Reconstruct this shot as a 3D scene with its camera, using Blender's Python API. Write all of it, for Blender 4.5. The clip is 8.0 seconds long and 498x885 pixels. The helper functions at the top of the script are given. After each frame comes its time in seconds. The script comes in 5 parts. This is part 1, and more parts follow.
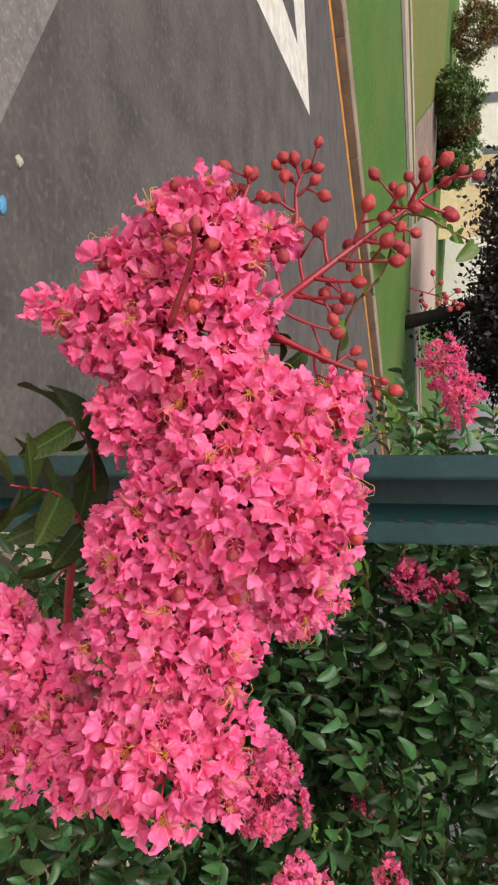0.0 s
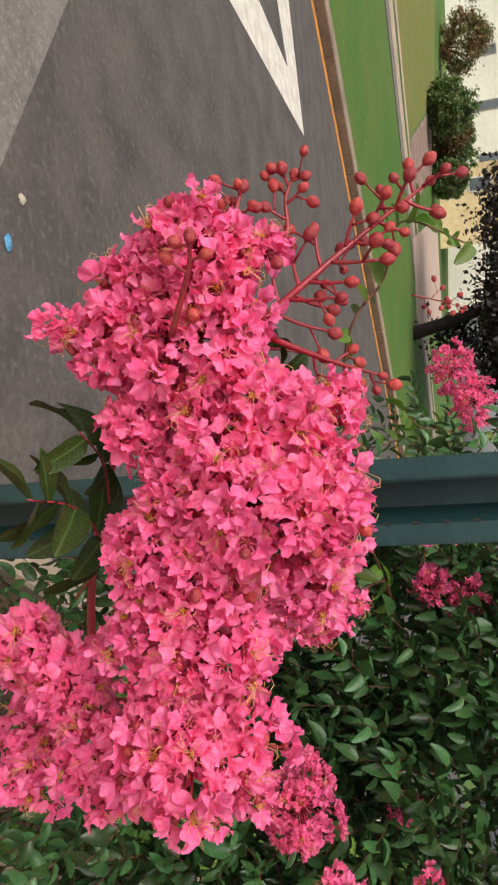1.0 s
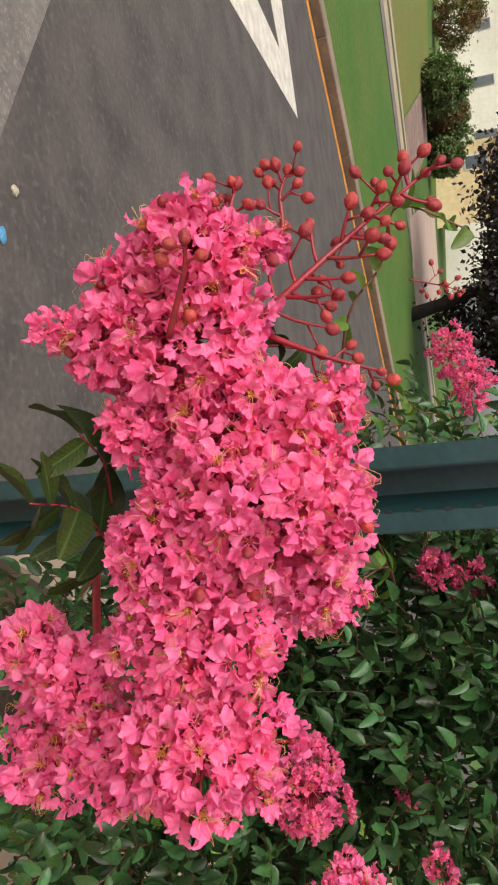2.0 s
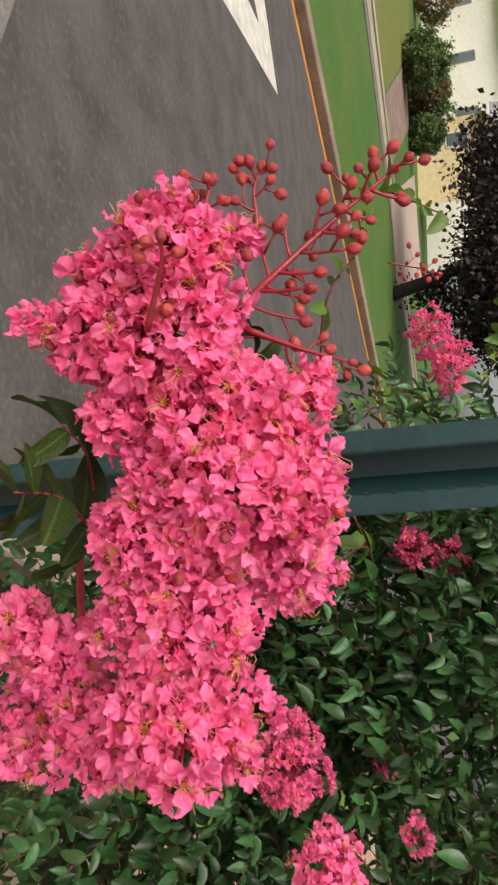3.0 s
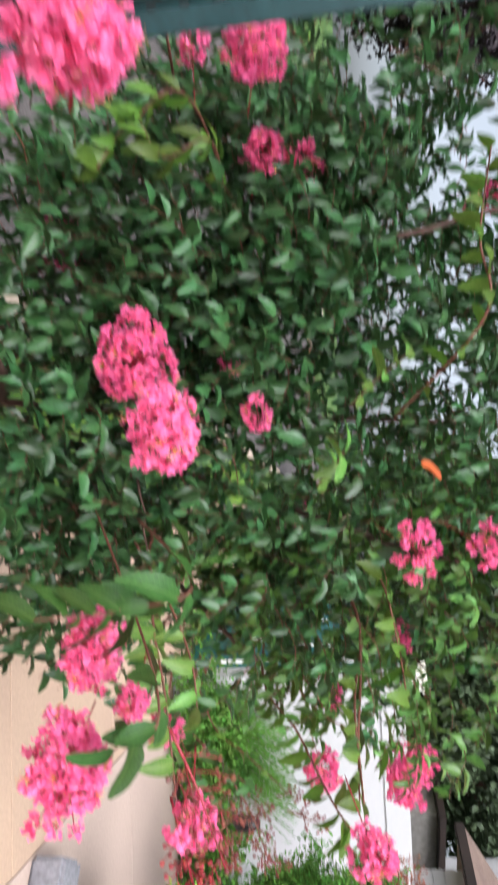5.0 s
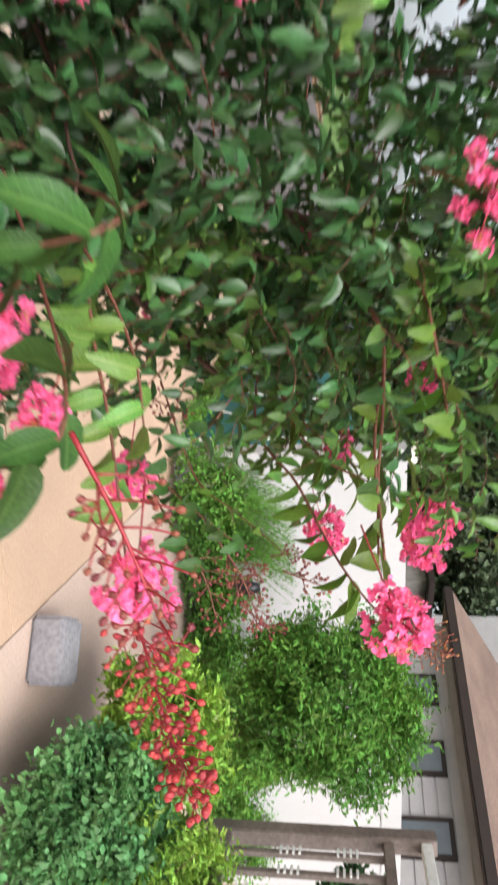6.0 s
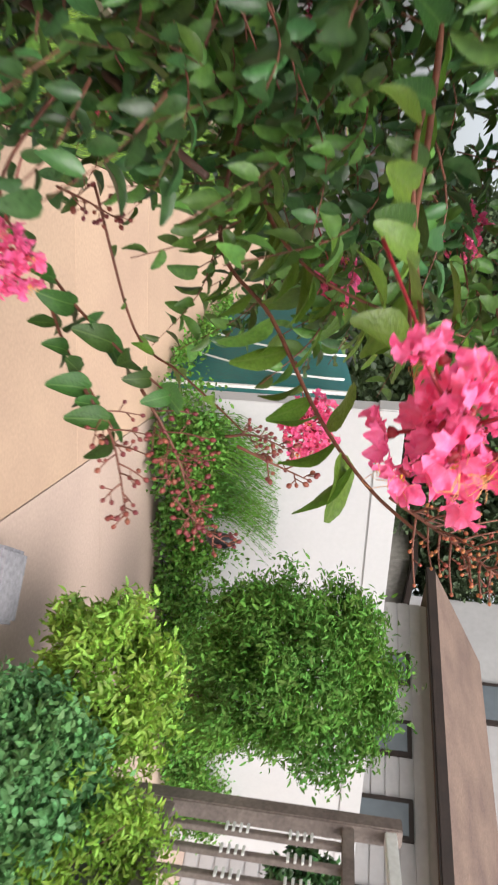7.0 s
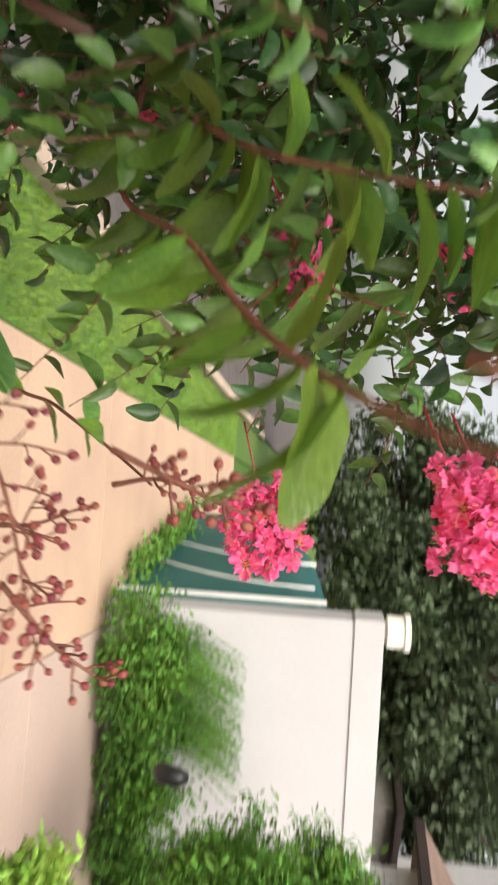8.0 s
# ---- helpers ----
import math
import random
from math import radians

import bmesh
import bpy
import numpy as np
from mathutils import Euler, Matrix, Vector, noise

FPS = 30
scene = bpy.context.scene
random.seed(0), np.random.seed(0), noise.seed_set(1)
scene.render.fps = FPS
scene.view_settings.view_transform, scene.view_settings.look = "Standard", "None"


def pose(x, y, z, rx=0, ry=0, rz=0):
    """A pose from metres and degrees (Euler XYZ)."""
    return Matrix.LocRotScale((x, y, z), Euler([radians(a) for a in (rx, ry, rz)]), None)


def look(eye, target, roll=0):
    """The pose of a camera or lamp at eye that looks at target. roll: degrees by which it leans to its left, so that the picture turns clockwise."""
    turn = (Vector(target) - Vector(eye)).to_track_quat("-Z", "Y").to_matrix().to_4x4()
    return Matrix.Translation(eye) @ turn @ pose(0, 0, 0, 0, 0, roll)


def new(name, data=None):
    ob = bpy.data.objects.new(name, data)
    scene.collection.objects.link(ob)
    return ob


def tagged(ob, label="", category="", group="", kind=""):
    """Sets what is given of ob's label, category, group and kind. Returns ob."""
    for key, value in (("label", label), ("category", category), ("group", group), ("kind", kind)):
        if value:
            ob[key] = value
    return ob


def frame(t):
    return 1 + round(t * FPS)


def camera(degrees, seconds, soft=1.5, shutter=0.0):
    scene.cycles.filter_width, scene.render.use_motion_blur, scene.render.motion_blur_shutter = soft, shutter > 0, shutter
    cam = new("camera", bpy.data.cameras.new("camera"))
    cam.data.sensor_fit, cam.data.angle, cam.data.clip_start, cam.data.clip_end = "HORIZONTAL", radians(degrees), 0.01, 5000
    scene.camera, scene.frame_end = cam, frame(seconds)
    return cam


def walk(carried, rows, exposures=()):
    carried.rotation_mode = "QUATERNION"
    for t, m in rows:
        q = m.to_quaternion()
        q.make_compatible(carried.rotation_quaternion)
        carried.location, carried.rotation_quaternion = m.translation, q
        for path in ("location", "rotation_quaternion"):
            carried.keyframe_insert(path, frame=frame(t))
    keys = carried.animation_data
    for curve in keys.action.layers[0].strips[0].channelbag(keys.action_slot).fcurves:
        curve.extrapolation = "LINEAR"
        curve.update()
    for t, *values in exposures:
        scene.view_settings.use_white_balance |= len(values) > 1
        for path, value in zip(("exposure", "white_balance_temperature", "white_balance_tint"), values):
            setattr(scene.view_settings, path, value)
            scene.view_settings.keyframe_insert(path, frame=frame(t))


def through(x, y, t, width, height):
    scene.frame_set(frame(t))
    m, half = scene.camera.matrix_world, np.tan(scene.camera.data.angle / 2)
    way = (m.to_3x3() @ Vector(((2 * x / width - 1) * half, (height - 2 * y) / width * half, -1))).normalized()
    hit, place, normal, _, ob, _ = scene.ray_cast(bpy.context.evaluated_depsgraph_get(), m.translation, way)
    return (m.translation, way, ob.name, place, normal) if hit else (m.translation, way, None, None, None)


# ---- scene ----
cam = camera(38.95, 8.0, soft=2.1, shutter=0.5)
PATH = [  # seconds, eye, target, roll
    (0.0, (0.0258, -0.0002, 1.5655), (0.0088, 1.9368, 1.0676), 89.64),
    (0.5, (0.0396, 0.0025, 1.5697), (-0.0400, 1.9320, 1.0492), 88.35),
    (1.0, (0.0378, -0.0099, 1.5733), (-0.0401, 1.9148, 1.0356), 85.58),
    (2.5, (0.0262, -0.0110, 1.5756), (0.0004, 1.9149, 1.0370), 84.35),
    (3.0, (0.0247, -0.0257, 1.5831), (0.0486, 1.9105, 1.0825), 84.55),
    (3.5, (0.0261, -0.0385, 1.5921), (0.1270, 1.9080, 1.1437), 84.77),
    (4.0, (0.0365, -0.0519, 1.6052), (0.3308, 1.8891, 1.2233), 85.36),
    (4.5, (0.1099, -0.0377, 1.6289), (0.6999, 1.8496, 1.3287), 86.11),
    (5.0, (0.2499, 0.0147, 1.6333), (1.0737, 1.8209, 1.3899), 86.92),
    (5.2, (0.3267, 0.0385, 1.6322), (1.2553, 1.7926, 1.3859), 87.25),
    (6.3, (0.7384, 0.3564, 1.6007), (2.1240, 1.7703, 1.3164), 90.63),
    (6.5, (0.8429, 0.3894, 1.6013), (2.2440, 1.7878, 1.3161), 92.05),
    (7.0, (1.0552, 0.4876, 1.6059), (2.4291, 1.9183, 1.3499), 94.57),
    (7.5, (1.2082, 0.6039, 1.6171), (2.4360, 2.1668, 1.3936), 92.95),
    (8.0, (1.4551, 0.7140, 1.6125), (2.3020, 2.5133, 1.3998), 93.01),
]
walk(cam, [(t, look(eye, target, roll)) for t, eye, target, roll in PATH], [
    (0.0, -0.02, 6550, 11), (0.9, -0.04, 6720, 10), (3.5, -0.02, 6750, 10), (4.0, 0.16, 5800, 10), (4.5, 0.42, 5500, 9), (5.0, 0.68, 5900, 10), (6.3, 0.62, 6300, 9), (7.5, 0.50, 6560, 10), (8.0, 0.66, 6750, 10)])

# ---- light ----
world = bpy.data.worlds.new("overcast_sky")
scene.world = world
world.use_nodes = True
wn, wl = world.node_tree.nodes, world.node_tree.links
sky = wn.new("ShaderNodeTexSky")
sky.sky_type, sky.sun_disc = "NISHITA", False
sky.sun_elevation, sky.sun_rotation = radians(47), radians(214.5)
sky.dust_density, sky.air_density = 4.0, 1.0
grey = wn.new("ShaderNodeHueSaturation")
grey.inputs["Saturation"].default_value = 0.25
wl.new(sky.outputs[0], grey.inputs["Color"])
wl.new(grey.outputs[0], wn["Background"].inputs["Color"])
wn["Background"].inputs["Strength"].default_value = 0.13
sun = new("sun", bpy.data.lights.new("sun", "SUN"))
sun.data.energy, sun.data.angle, sun.data.color = 2.9, radians(55), (1.0, 0.95, 0.89)
sun.matrix_world = look((-5.5, -8, 10.4), (0, 0, 0))


# ---- materials ----
def mat(name, base, rough=0.6, alt=None, grain=40.0, blotch=3.0, bump=0.15, metal=0.0, rnd=0.0, island=0.0, through=0.0, spec=0.5, hue=0.0, speck=None, mottle=0.55, vein=None):
    """Base colour with two scales of variation, fine relief, and a shift per object or per piece."""
    m = bpy.data.materials.new(name)
    m.use_nodes = True
    n, l = m.node_tree.nodes, m.node_tree.links
    b = n["Principled BSDF"]
    b.inputs["Metallic"].default_value = metal
    b.inputs["Specular IOR Level"].default_value = spec
    tc = n.new("ShaderNodeTexCoord")
    big = n.new("ShaderNodeTexNoise")
    big.inputs["Scale"].default_value, big.inputs["Detail"].default_value = blotch, 5
    small = n.new("ShaderNodeTexNoise")
    small.inputs["Scale"].default_value, small.inputs["Detail"].default_value = grain, 4
    for t in (big, small):
        l.new(tc.outputs["Object"], t.inputs["Vector"])
    alt = alt or tuple(c * 0.6 for c in base)
    mix = n.new("ShaderNodeMix")
    mix.data_type = "RGBA"
    ramp = n.new("ShaderNodeMapRange")
    ramp.inputs[1].default_value, ramp.inputs[2].default_value = 0.35, 0.68
    l.new(big.outputs[0], ramp.inputs[0])
    l.new(ramp.outputs[0], mix.inputs[0])
    mix.inputs[6].default_value, mix.inputs[7].default_value = (*base, 1), (*alt, 1)
    last = mix.outputs[2]
    fine = n.new("ShaderNodeMix")
    fine.data_type, fine.blend_type = "RGBA", "OVERLAY"
    fine.inputs[0].default_value = mottle
    l.new(last, fine.inputs[6])
    l.new(small.outputs[0], fine.inputs[7])
    last = fine.outputs[2]
    if speck:
        sn = n.new("ShaderNodeTexNoise")
        sn.inputs["Scale"].default_value, sn.inputs["Detail"].default_value = speck[0], 3
        l.new(tc.outputs["Object"], sn.inputs["Vector"])
        sr = n.new("ShaderNodeMapRange")
        sr.inputs[1].default_value, sr.inputs[2].default_value, sr.inputs[4].default_value = 0.54, 0.70, 0.75
        l.new(sn.outputs[0], sr.inputs[0])
        sm = n.new("ShaderNodeMix")
        sm.data_type = "RGBA"
        sm.inputs[7].default_value = (*speck[1], 1)
        l.new(sr.outputs[0], sm.inputs[0])
        l.new(last, sm.inputs[6])
        last = sm.outputs[2]
    if vein:
        sx = n.new("ShaderNodeSeparateXYZ")
        l.new(tc.outputs["Object"], sx.inputs[0])
        ab = n.new("ShaderNodeMath")
        ab.operation = "ABSOLUTE"
        l.new(sx.outputs[0], ab.inputs[0])
        vr = n.new("ShaderNodeMapRange")
        vr.inputs[1].default_value, vr.inputs[2].default_value, vr.inputs[3].default_value, vr.inputs[4].default_value = 0.008, 0.028, 0.8, 0.0
        l.new(ab.outputs[0], vr.inputs[0])
        wv = n.new("ShaderNodeMath")
        wv.operation = "MULTIPLY_ADD"
        l.new(ab.outputs[0], wv.inputs[0])
        wv.inputs[1].default_value = -0.8
        l.new(sx.outputs[1], wv.inputs[2])
        wave = n.new("ShaderNodeMath")
        wave.operation = "PINGPONG"
        l.new(wv.outputs[0], wave.inputs[0])
        wave.inputs[1].default_value = 0.045
        vs = n.new("ShaderNodeMapRange")
        vs.inputs[1].default_value, vs.inputs[2].default_value, vs.inputs[3].default_value, vs.inputs[4].default_value = 0.0, 0.012, 0.35, 0.0
        l.new(wave.outputs[0], vs.inputs[0])
        vm = n.new("ShaderNodeMath")
        vm.operation = "MAXIMUM"
        l.new(vr.outputs[0], vm.inputs[0])
        l.new(vs.outputs[0], vm.inputs[1])
        vx = n.new("ShaderNodeMix")
        vx.data_type = "RGBA"
        vx.inputs[7].default_value = (*vein, 1)
        l.new(vm.outputs[0], vx.inputs[0])
        l.new(last, vx.inputs[6])
        last = vx.outputs[2]
    if rnd or island:
        hs = n.new("ShaderNodeHueSaturation")
        src = n.new("ShaderNodeObjectInfo").outputs["Random"] if rnd else n.new("ShaderNodeNewGeometry").outputs["Random Per Island"]
        k = rnd or island
        mr = n.new("ShaderNodeMapRange")
        mr.inputs[3].default_value, mr.inputs[4].default_value = 1 - k, 1 + k
        l.new(src, mr.inputs[0])
        l.new(mr.outputs[0], hs.inputs["Value"])
        if hue:
            mh = n.new("ShaderNodeMapRange")
            mh.inputs[3].default_value, mh.inputs[4].default_value = 0.5 - hue, 0.5 + hue
            l.new(src, mh.inputs[0])
            l.new(mh.outputs[0], hs.inputs["Hue"])
        l.new(last, hs.inputs["Color"])
        last = hs.outputs[0]
    l.new(last, b.inputs["Base Color"])
    rr = n.new("ShaderNodeMapRange")
    rr.inputs[3].default_value, rr.inputs[4].default_value = max(rough - 0.12, 0.05), min(rough + 0.12, 1)
    l.new(small.outputs[0], rr.inputs[0])
    l.new(rr.outputs[0], b.inputs["Roughness"])
    if bump:
        bp = n.new("ShaderNodeBump")
        bp.inputs["Strength"].default_value, bp.inputs["Distance"].default_value = bump, 0.4 / grain
        l.new(small.outputs[0], bp.inputs["Height"])
        l.new(bp.outputs[0], b.inputs["Normal"])
    if through:
        tr = n.new("ShaderNodeBsdfTranslucent")
        l.new(last, tr.inputs["Color"])
        ms = n.new("ShaderNodeMixShader")
        ms.inputs[0].default_value = through
        l.new(b.outputs[0], ms.inputs[1])
        l.new(tr.outputs[0], ms.inputs[2])
        l.new(ms.outputs[0], n["Material Output"].inputs["Surface"])
    return m


ASPHALT = mat("asphalt", (0.105, 0.088, 0.080), 0.85, (0.058, 0.049, 0.046), grain=30, blotch=2.4, bump=0.35, speck=(22, (0.135, 0.115, 0.105)))
PALE_GREY = mat("pale_grey_paving", (0.20, 0.175, 0.16), 0.85, (0.13, 0.115, 0.105), grain=20, blotch=2, bump=0.4, speck=(60, (0.30, 0.26, 0.23)))
BEIGE = mat("sidewalk_concrete", (0.50, 0.345, 0.24), 0.85, (0.42, 0.285, 0.205), grain=45, blotch=0.9, bump=0.05, rnd=0.04, mottle=0.18)
PALE = mat("driveway_concrete", (0.50, 0.375, 0.31), 0.85, (0.43, 0.32, 0.265), grain=45, blotch=0.8, bump=0.05, rnd=0.03, mottle=0.18)
KERB = mat("kerb_concrete", (0.46, 0.36, 0.27), 0.9, (0.36, 0.28, 0.21), grain=12, blotch=1.5, bump=0.2, mottle=0.3)
KERB_FAR = mat("weathered_kerb", (0.30, 0.225, 0.165), 0.9, (0.20, 0.15, 0.11), grain=12, blotch=1.5, bump=0.3, mottle=0.4)
LINE_WHITE = mat("road_paint_white", (0.75, 0.70, 0.62), 0.7, (0.55, 0.50, 0.44), grain=60, blotch=6, bump=0.2)
LINE_ORANGE = mat("road_paint_orange", (0.70, 0.30, 0.04), 0.7, (0.42, 0.16, 0.03), grain=40, blotch=4, bump=0.2)
LAWN = mat("lawn", (0.052, 0.138, 0.015), 0.9, (0.095, 0.150, 0.024), grain=9, blotch=0.5, bump=0.8, speck=(25, (0.06, 0.12, 0.015)))
LAWN_DRY = mat("dry_lawn", (0.135, 0.165, 0.028), 0.9, (0.175, 0.165, 0.04), grain=9, blotch=0.4, bump=0.6)
PAVER = mat("pink_paver", (0.30, 0.20, 0.16), 0.9, (0.20, 0.14, 0.115), grain=3, blotch=1.2, bump=0.4)
GRASS = mat("grass_blade", (0.20, 0.37, 0.04), 0.6, (0.26, 0.38, 0.04), island=0.3, through=0.3)
SOIL = mat("bark_mulch", (0.10, 0.06, 0.035), 0.95, (0.05, 0.03, 0.02), grain=50, blotch=6, bump=0.9)
GREEN_STEEL = mat("green_painted_steel", (0.015, 0.050, 0.053), 0.38, (0.011, 0.038, 0.042), grain=120, blotch=5, bump=0.08)
DARK = mat("dark_slot", (0.01, 0.012, 0.012), 0.6)
PETAL = mat("pink_petal", (0.99, 0.262, 0.495), 0.6, (0.97, 0.122, 0.34), grain=9, blotch=1.6, bump=0.25, rnd=0.08, mottle=0.3, through=0.33, hue=0.004, spec=0.25)
PETAL_FAR = mat("deep_pink_petal", (0.96, 0.225, 0.455), 0.6, (0.93, 0.125, 0.33), grain=9, blotch=1.6, bump=0.2, rnd=0.12, mottle=0.3, through=0.42, hue=0.005, spec=0.25)
STAMEN = mat("stamen_thread", (0.85, 0.50, 0.20), 0.5, (0.75, 0.34, 0.15), through=0.2)
ANTHER = mat("yellow_anther", (0.80, 0.48, 0.05), 0.6, (0.70, 0.30, 0.04))
BUD = mat("red_bud", (0.35, 0.018, 0.034), 0.42, (0.44, 0.065, 0.055), grain=7, blotch=1.0, bump=0.3, rnd=0.25, mottle=0.5, hue=0.005)
BUD_WITHERED = mat("orange_withered_bud", (0.36, 0.075, 0.04), 0.65, (0.30, 0.13, 0.05), grain=8, blotch=1.1, bump=0.2, rnd=0.25, hue=0.02)
BUD_DRY = mat("brown_red_bud", (0.19, 0.026, 0.028), 0.5, (0.20, 0.05, 0.035), grain=8, blotch=1.1, bump=0.2, rnd=0.25, hue=0.02)
STALK = mat("crimson_stalk", (0.30, 0.014, 0.030), 0.4, (0.26, 0.03, 0.035), grain=200, blotch=30, bump=0.15)
TWIG = mat("brown_red_twig", (0.20, 0.070, 0.045), 0.6, (0.12, 0.045, 0.03), grain=160, blotch=25, bump=0.25)
BARK = mat("smooth_brown_bark", (0.12, 0.06, 0.045), 0.6, (0.075, 0.04, 0.03), grain=60, blotch=12, bump=0.4)
DARK_BARK = mat("blackish_bark", (0.022, 0.016, 0.014), 0.9, (0.012, 0.009, 0.008), grain=20, blotch=3, bump=0.5, spec=0.2)
LEAF = mat("dark_green_leaf", (0.062, 0.140, 0.040), 0.32, (0.042, 0.102, 0.038), grain=150, blotch=25, bump=0.12, island=0.55, through=0.24, hue=0.02, spec=0.5)
LEAF_MID = mat("mid_green_leaf", (0.045, 0.102, 0.018), 0.42, (0.032, 0.076, 0.018), grain=14, blotch=2.2, bump=0.15, rnd=0.3, through=0.2, spec=0.3, hue=0.02, vein=(0.09, 0.16, 0.04))
# Yellower olive leaf, also lightened to paint light onto the dark right side.
LEAF_BRIGHTENED = mat("olive_green_leaf", (0.120, 0.225, 0.042), 0.36, (0.080, 0.165, 0.042), grain=150, blotch=25, bump=0.12, island=0.50, through=0.28, hue=0.02)
LEAF_NEAR = mat("green_leaf", (0.140, 0.235, 0.028), 0.36, (0.095, 0.185, 0.028), grain=14, blotch=2.2, bump=0.15, rnd=0.30, through=0.30, hue=0.02, vein=(0.15, 0.23, 0.05))
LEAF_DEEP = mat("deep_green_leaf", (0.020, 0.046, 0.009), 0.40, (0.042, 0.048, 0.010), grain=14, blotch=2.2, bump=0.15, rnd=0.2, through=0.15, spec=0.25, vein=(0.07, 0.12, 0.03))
LEAF_YOUNG = mat("young_green_leaf", (0.15, 0.30, 0.05), 0.4, (0.11, 0.24, 0.04), grain=14, blotch=2.2, bump=0.15, rnd=0.2, through=0.35, hue=0.02, vein=(0.30, 0.42, 0.12))
SHRUB_DARK = mat("fern_green_leaf", (0.135, 0.285, 0.04), 0.7, (0.080, 0.19, 0.035), blotch=2.5, island=0.45, through=0.25, hue=0.02, spec=0.3)
SHRUB_LIGHT = mat("lime_green_leaf", (0.30, 0.46, 0.055), 0.55, (0.20, 0.36, 0.055), island=0.4, through=0.3, hue=0.02)
SHRUB_BLUE = mat("blue_green_leaf", (0.15, 0.33, 0.11), 0.6, (0.10, 0.25, 0.09), island=0.35, through=0.25, hue=0.015)
TREE_DARK = mat("shade_tree_leaf", (0.080, 0.115, 0.052), 0.6, (0.050, 0.080, 0.036), island=0.4, through=0.2)
TREE_PURPLE = mat("purple_leaf", (0.022, 0.010, 0.014), 0.5, (0.014, 0.008, 0.010), island=0.4, through=0.1)
HEDGE = mat("hedge_leaf", (0.10, 0.20, 0.05), 0.6, (0.15, 0.15, 0.06), island=0.4, through=0.25, hue=0.02)
HEDGE_OLIVE = mat("olive_hedge_leaf", (0.14, 0.16, 0.05), 0.6, (0.26, 0.12, 0.06), blotch=0.9, island=0.4, through=0.25, hue=0.02)
WHITE_WALL = mat("white_painted_wall", (0.46, 0.45, 0.457), 0.8, (0.425, 0.415, 0.42), grain=25, blotch=0.9, bump=0.0, mottle=0.06)
TEAL = mat("teal_canvas", (0.012, 0.115, 0.105), 0.6, (0.010, 0.085, 0.085), grain=30, blotch=1.5, bump=0.15)
WHITE_STRIPE = mat("white_stripe", (0.75, 0.75, 0.73), 0.6, (0.65, 0.65, 0.64))
CREAM = mat("cream_stucco", (0.88, 0.84, 0.75), 0.85, (0.80, 0.75, 0.66), grain=4, blotch=0.4, bump=0.1)
YELLOW = mat("yellow_siding", (0.84, 0.66, 0.38), 0.8, (0.74, 0.56, 0.32), grain=4, blotch=0.5, bump=0.1)
SIDING = mat("grey_siding", (0.50, 0.485, 0.49), 0.75, (0.44, 0.425, 0.43), grain=8, blotch=0.8, bump=0.05, mottle=0.12)
ROOF = mat("brown_shingle", (0.20, 0.135, 0.105), 0.9, (0.13, 0.085, 0.07), grain=25, blotch=1.2, bump=0.6)
GREY_ROOF = mat("grey_shingle", (0.30, 0.28, 0.26), 0.9, (0.22, 0.20, 0.19), grain=10, blotch=0.8, bump=0.4)
DARK_TRIM = mat("dark_brown_trim", (0.035, 0.022, 0.018), 0.6, (0.022, 0.015, 0.013), grain=30, blotch=2)
GLASS = mat("window_pane", (0.16, 0.18, 0.20), 0.12, (0.10, 0.12, 0.14), grain=2, blotch=0.6, bump=0.0, spec=0.8)
WOOD_GREY = mat("weathered_wood", (0.20, 0.16, 0.14), 0.75, (0.13, 0.10, 0.09), grain=60, blotch=5, bump=0.3)
STONE = mat("grey_stone", (0.26, 0.25, 0.27), 0.85, (0.19, 0.18, 0.20), grain=40, blotch=3, bump=0.4)
BLACK = mat("black_metal", (0.012, 0.012, 0.015), 0.4)
BLUE_SCRAP = mat("blue_paper", (0.10, 0.35, 0.60), 0.6)
TAN_SCRAP = mat("tan_scrap", (0.55, 0.48, 0.36), 0.7)

# ---- mesh helpers ----
WORLD = {}
rng = random.Random(7)


def mesh(name, verts, faces, material, smooth=True):
    me = bpy.data.meshes.new(name)
    me.from_pydata([tuple(v) for v in verts], [], [tuple(f) for f in faces])
    me.materials.append(material)
    if smooth:
        me.polygons.foreach_set("use_smooth", [True] * len(me.polygons))
    me.update()
    return me


def put(ob, parent, m=None):
    m = m or Matrix.Identity(4)
    WORLD[ob] = m
    if parent:
        ob.parent = parent
        m = WORLD[parent].inverted() @ m
    ob.matrix_basis = m
    return ob


def thing(name, place, label, category, group="", kind=""):
    return tagged(put(new(name), None, Matrix.Translation(place)), label, category, group, kind)


def part(name, data, parent, m=None, label=""):
    return tagged(put(new(name, data), parent, m), label)


def bm_mesh(name, bm, material, smooth=False):
    me = bpy.data.meshes.new(name)
    bm.to_mesh(me)
    bm.free()
    me.materials.append(material)
    if smooth:
        me.polygons.foreach_set("use_smooth", [True] * len(me.polygons))
    return me


def box_mesh(name, size, material, bevel=0.0, at=(0, 0, 0)):
    bm = bmesh.new()
    bmesh.ops.create_cube(bm, size=1, matrix=Matrix.Translation(at) @ Matrix.Diagonal((*size, 1)))
    if bevel:
        bmesh.ops.bevel(bm, geom=bm.edges[:], offset=bevel, segments=2, affect="EDGES")
    return bm_mesh(name, bm, material)


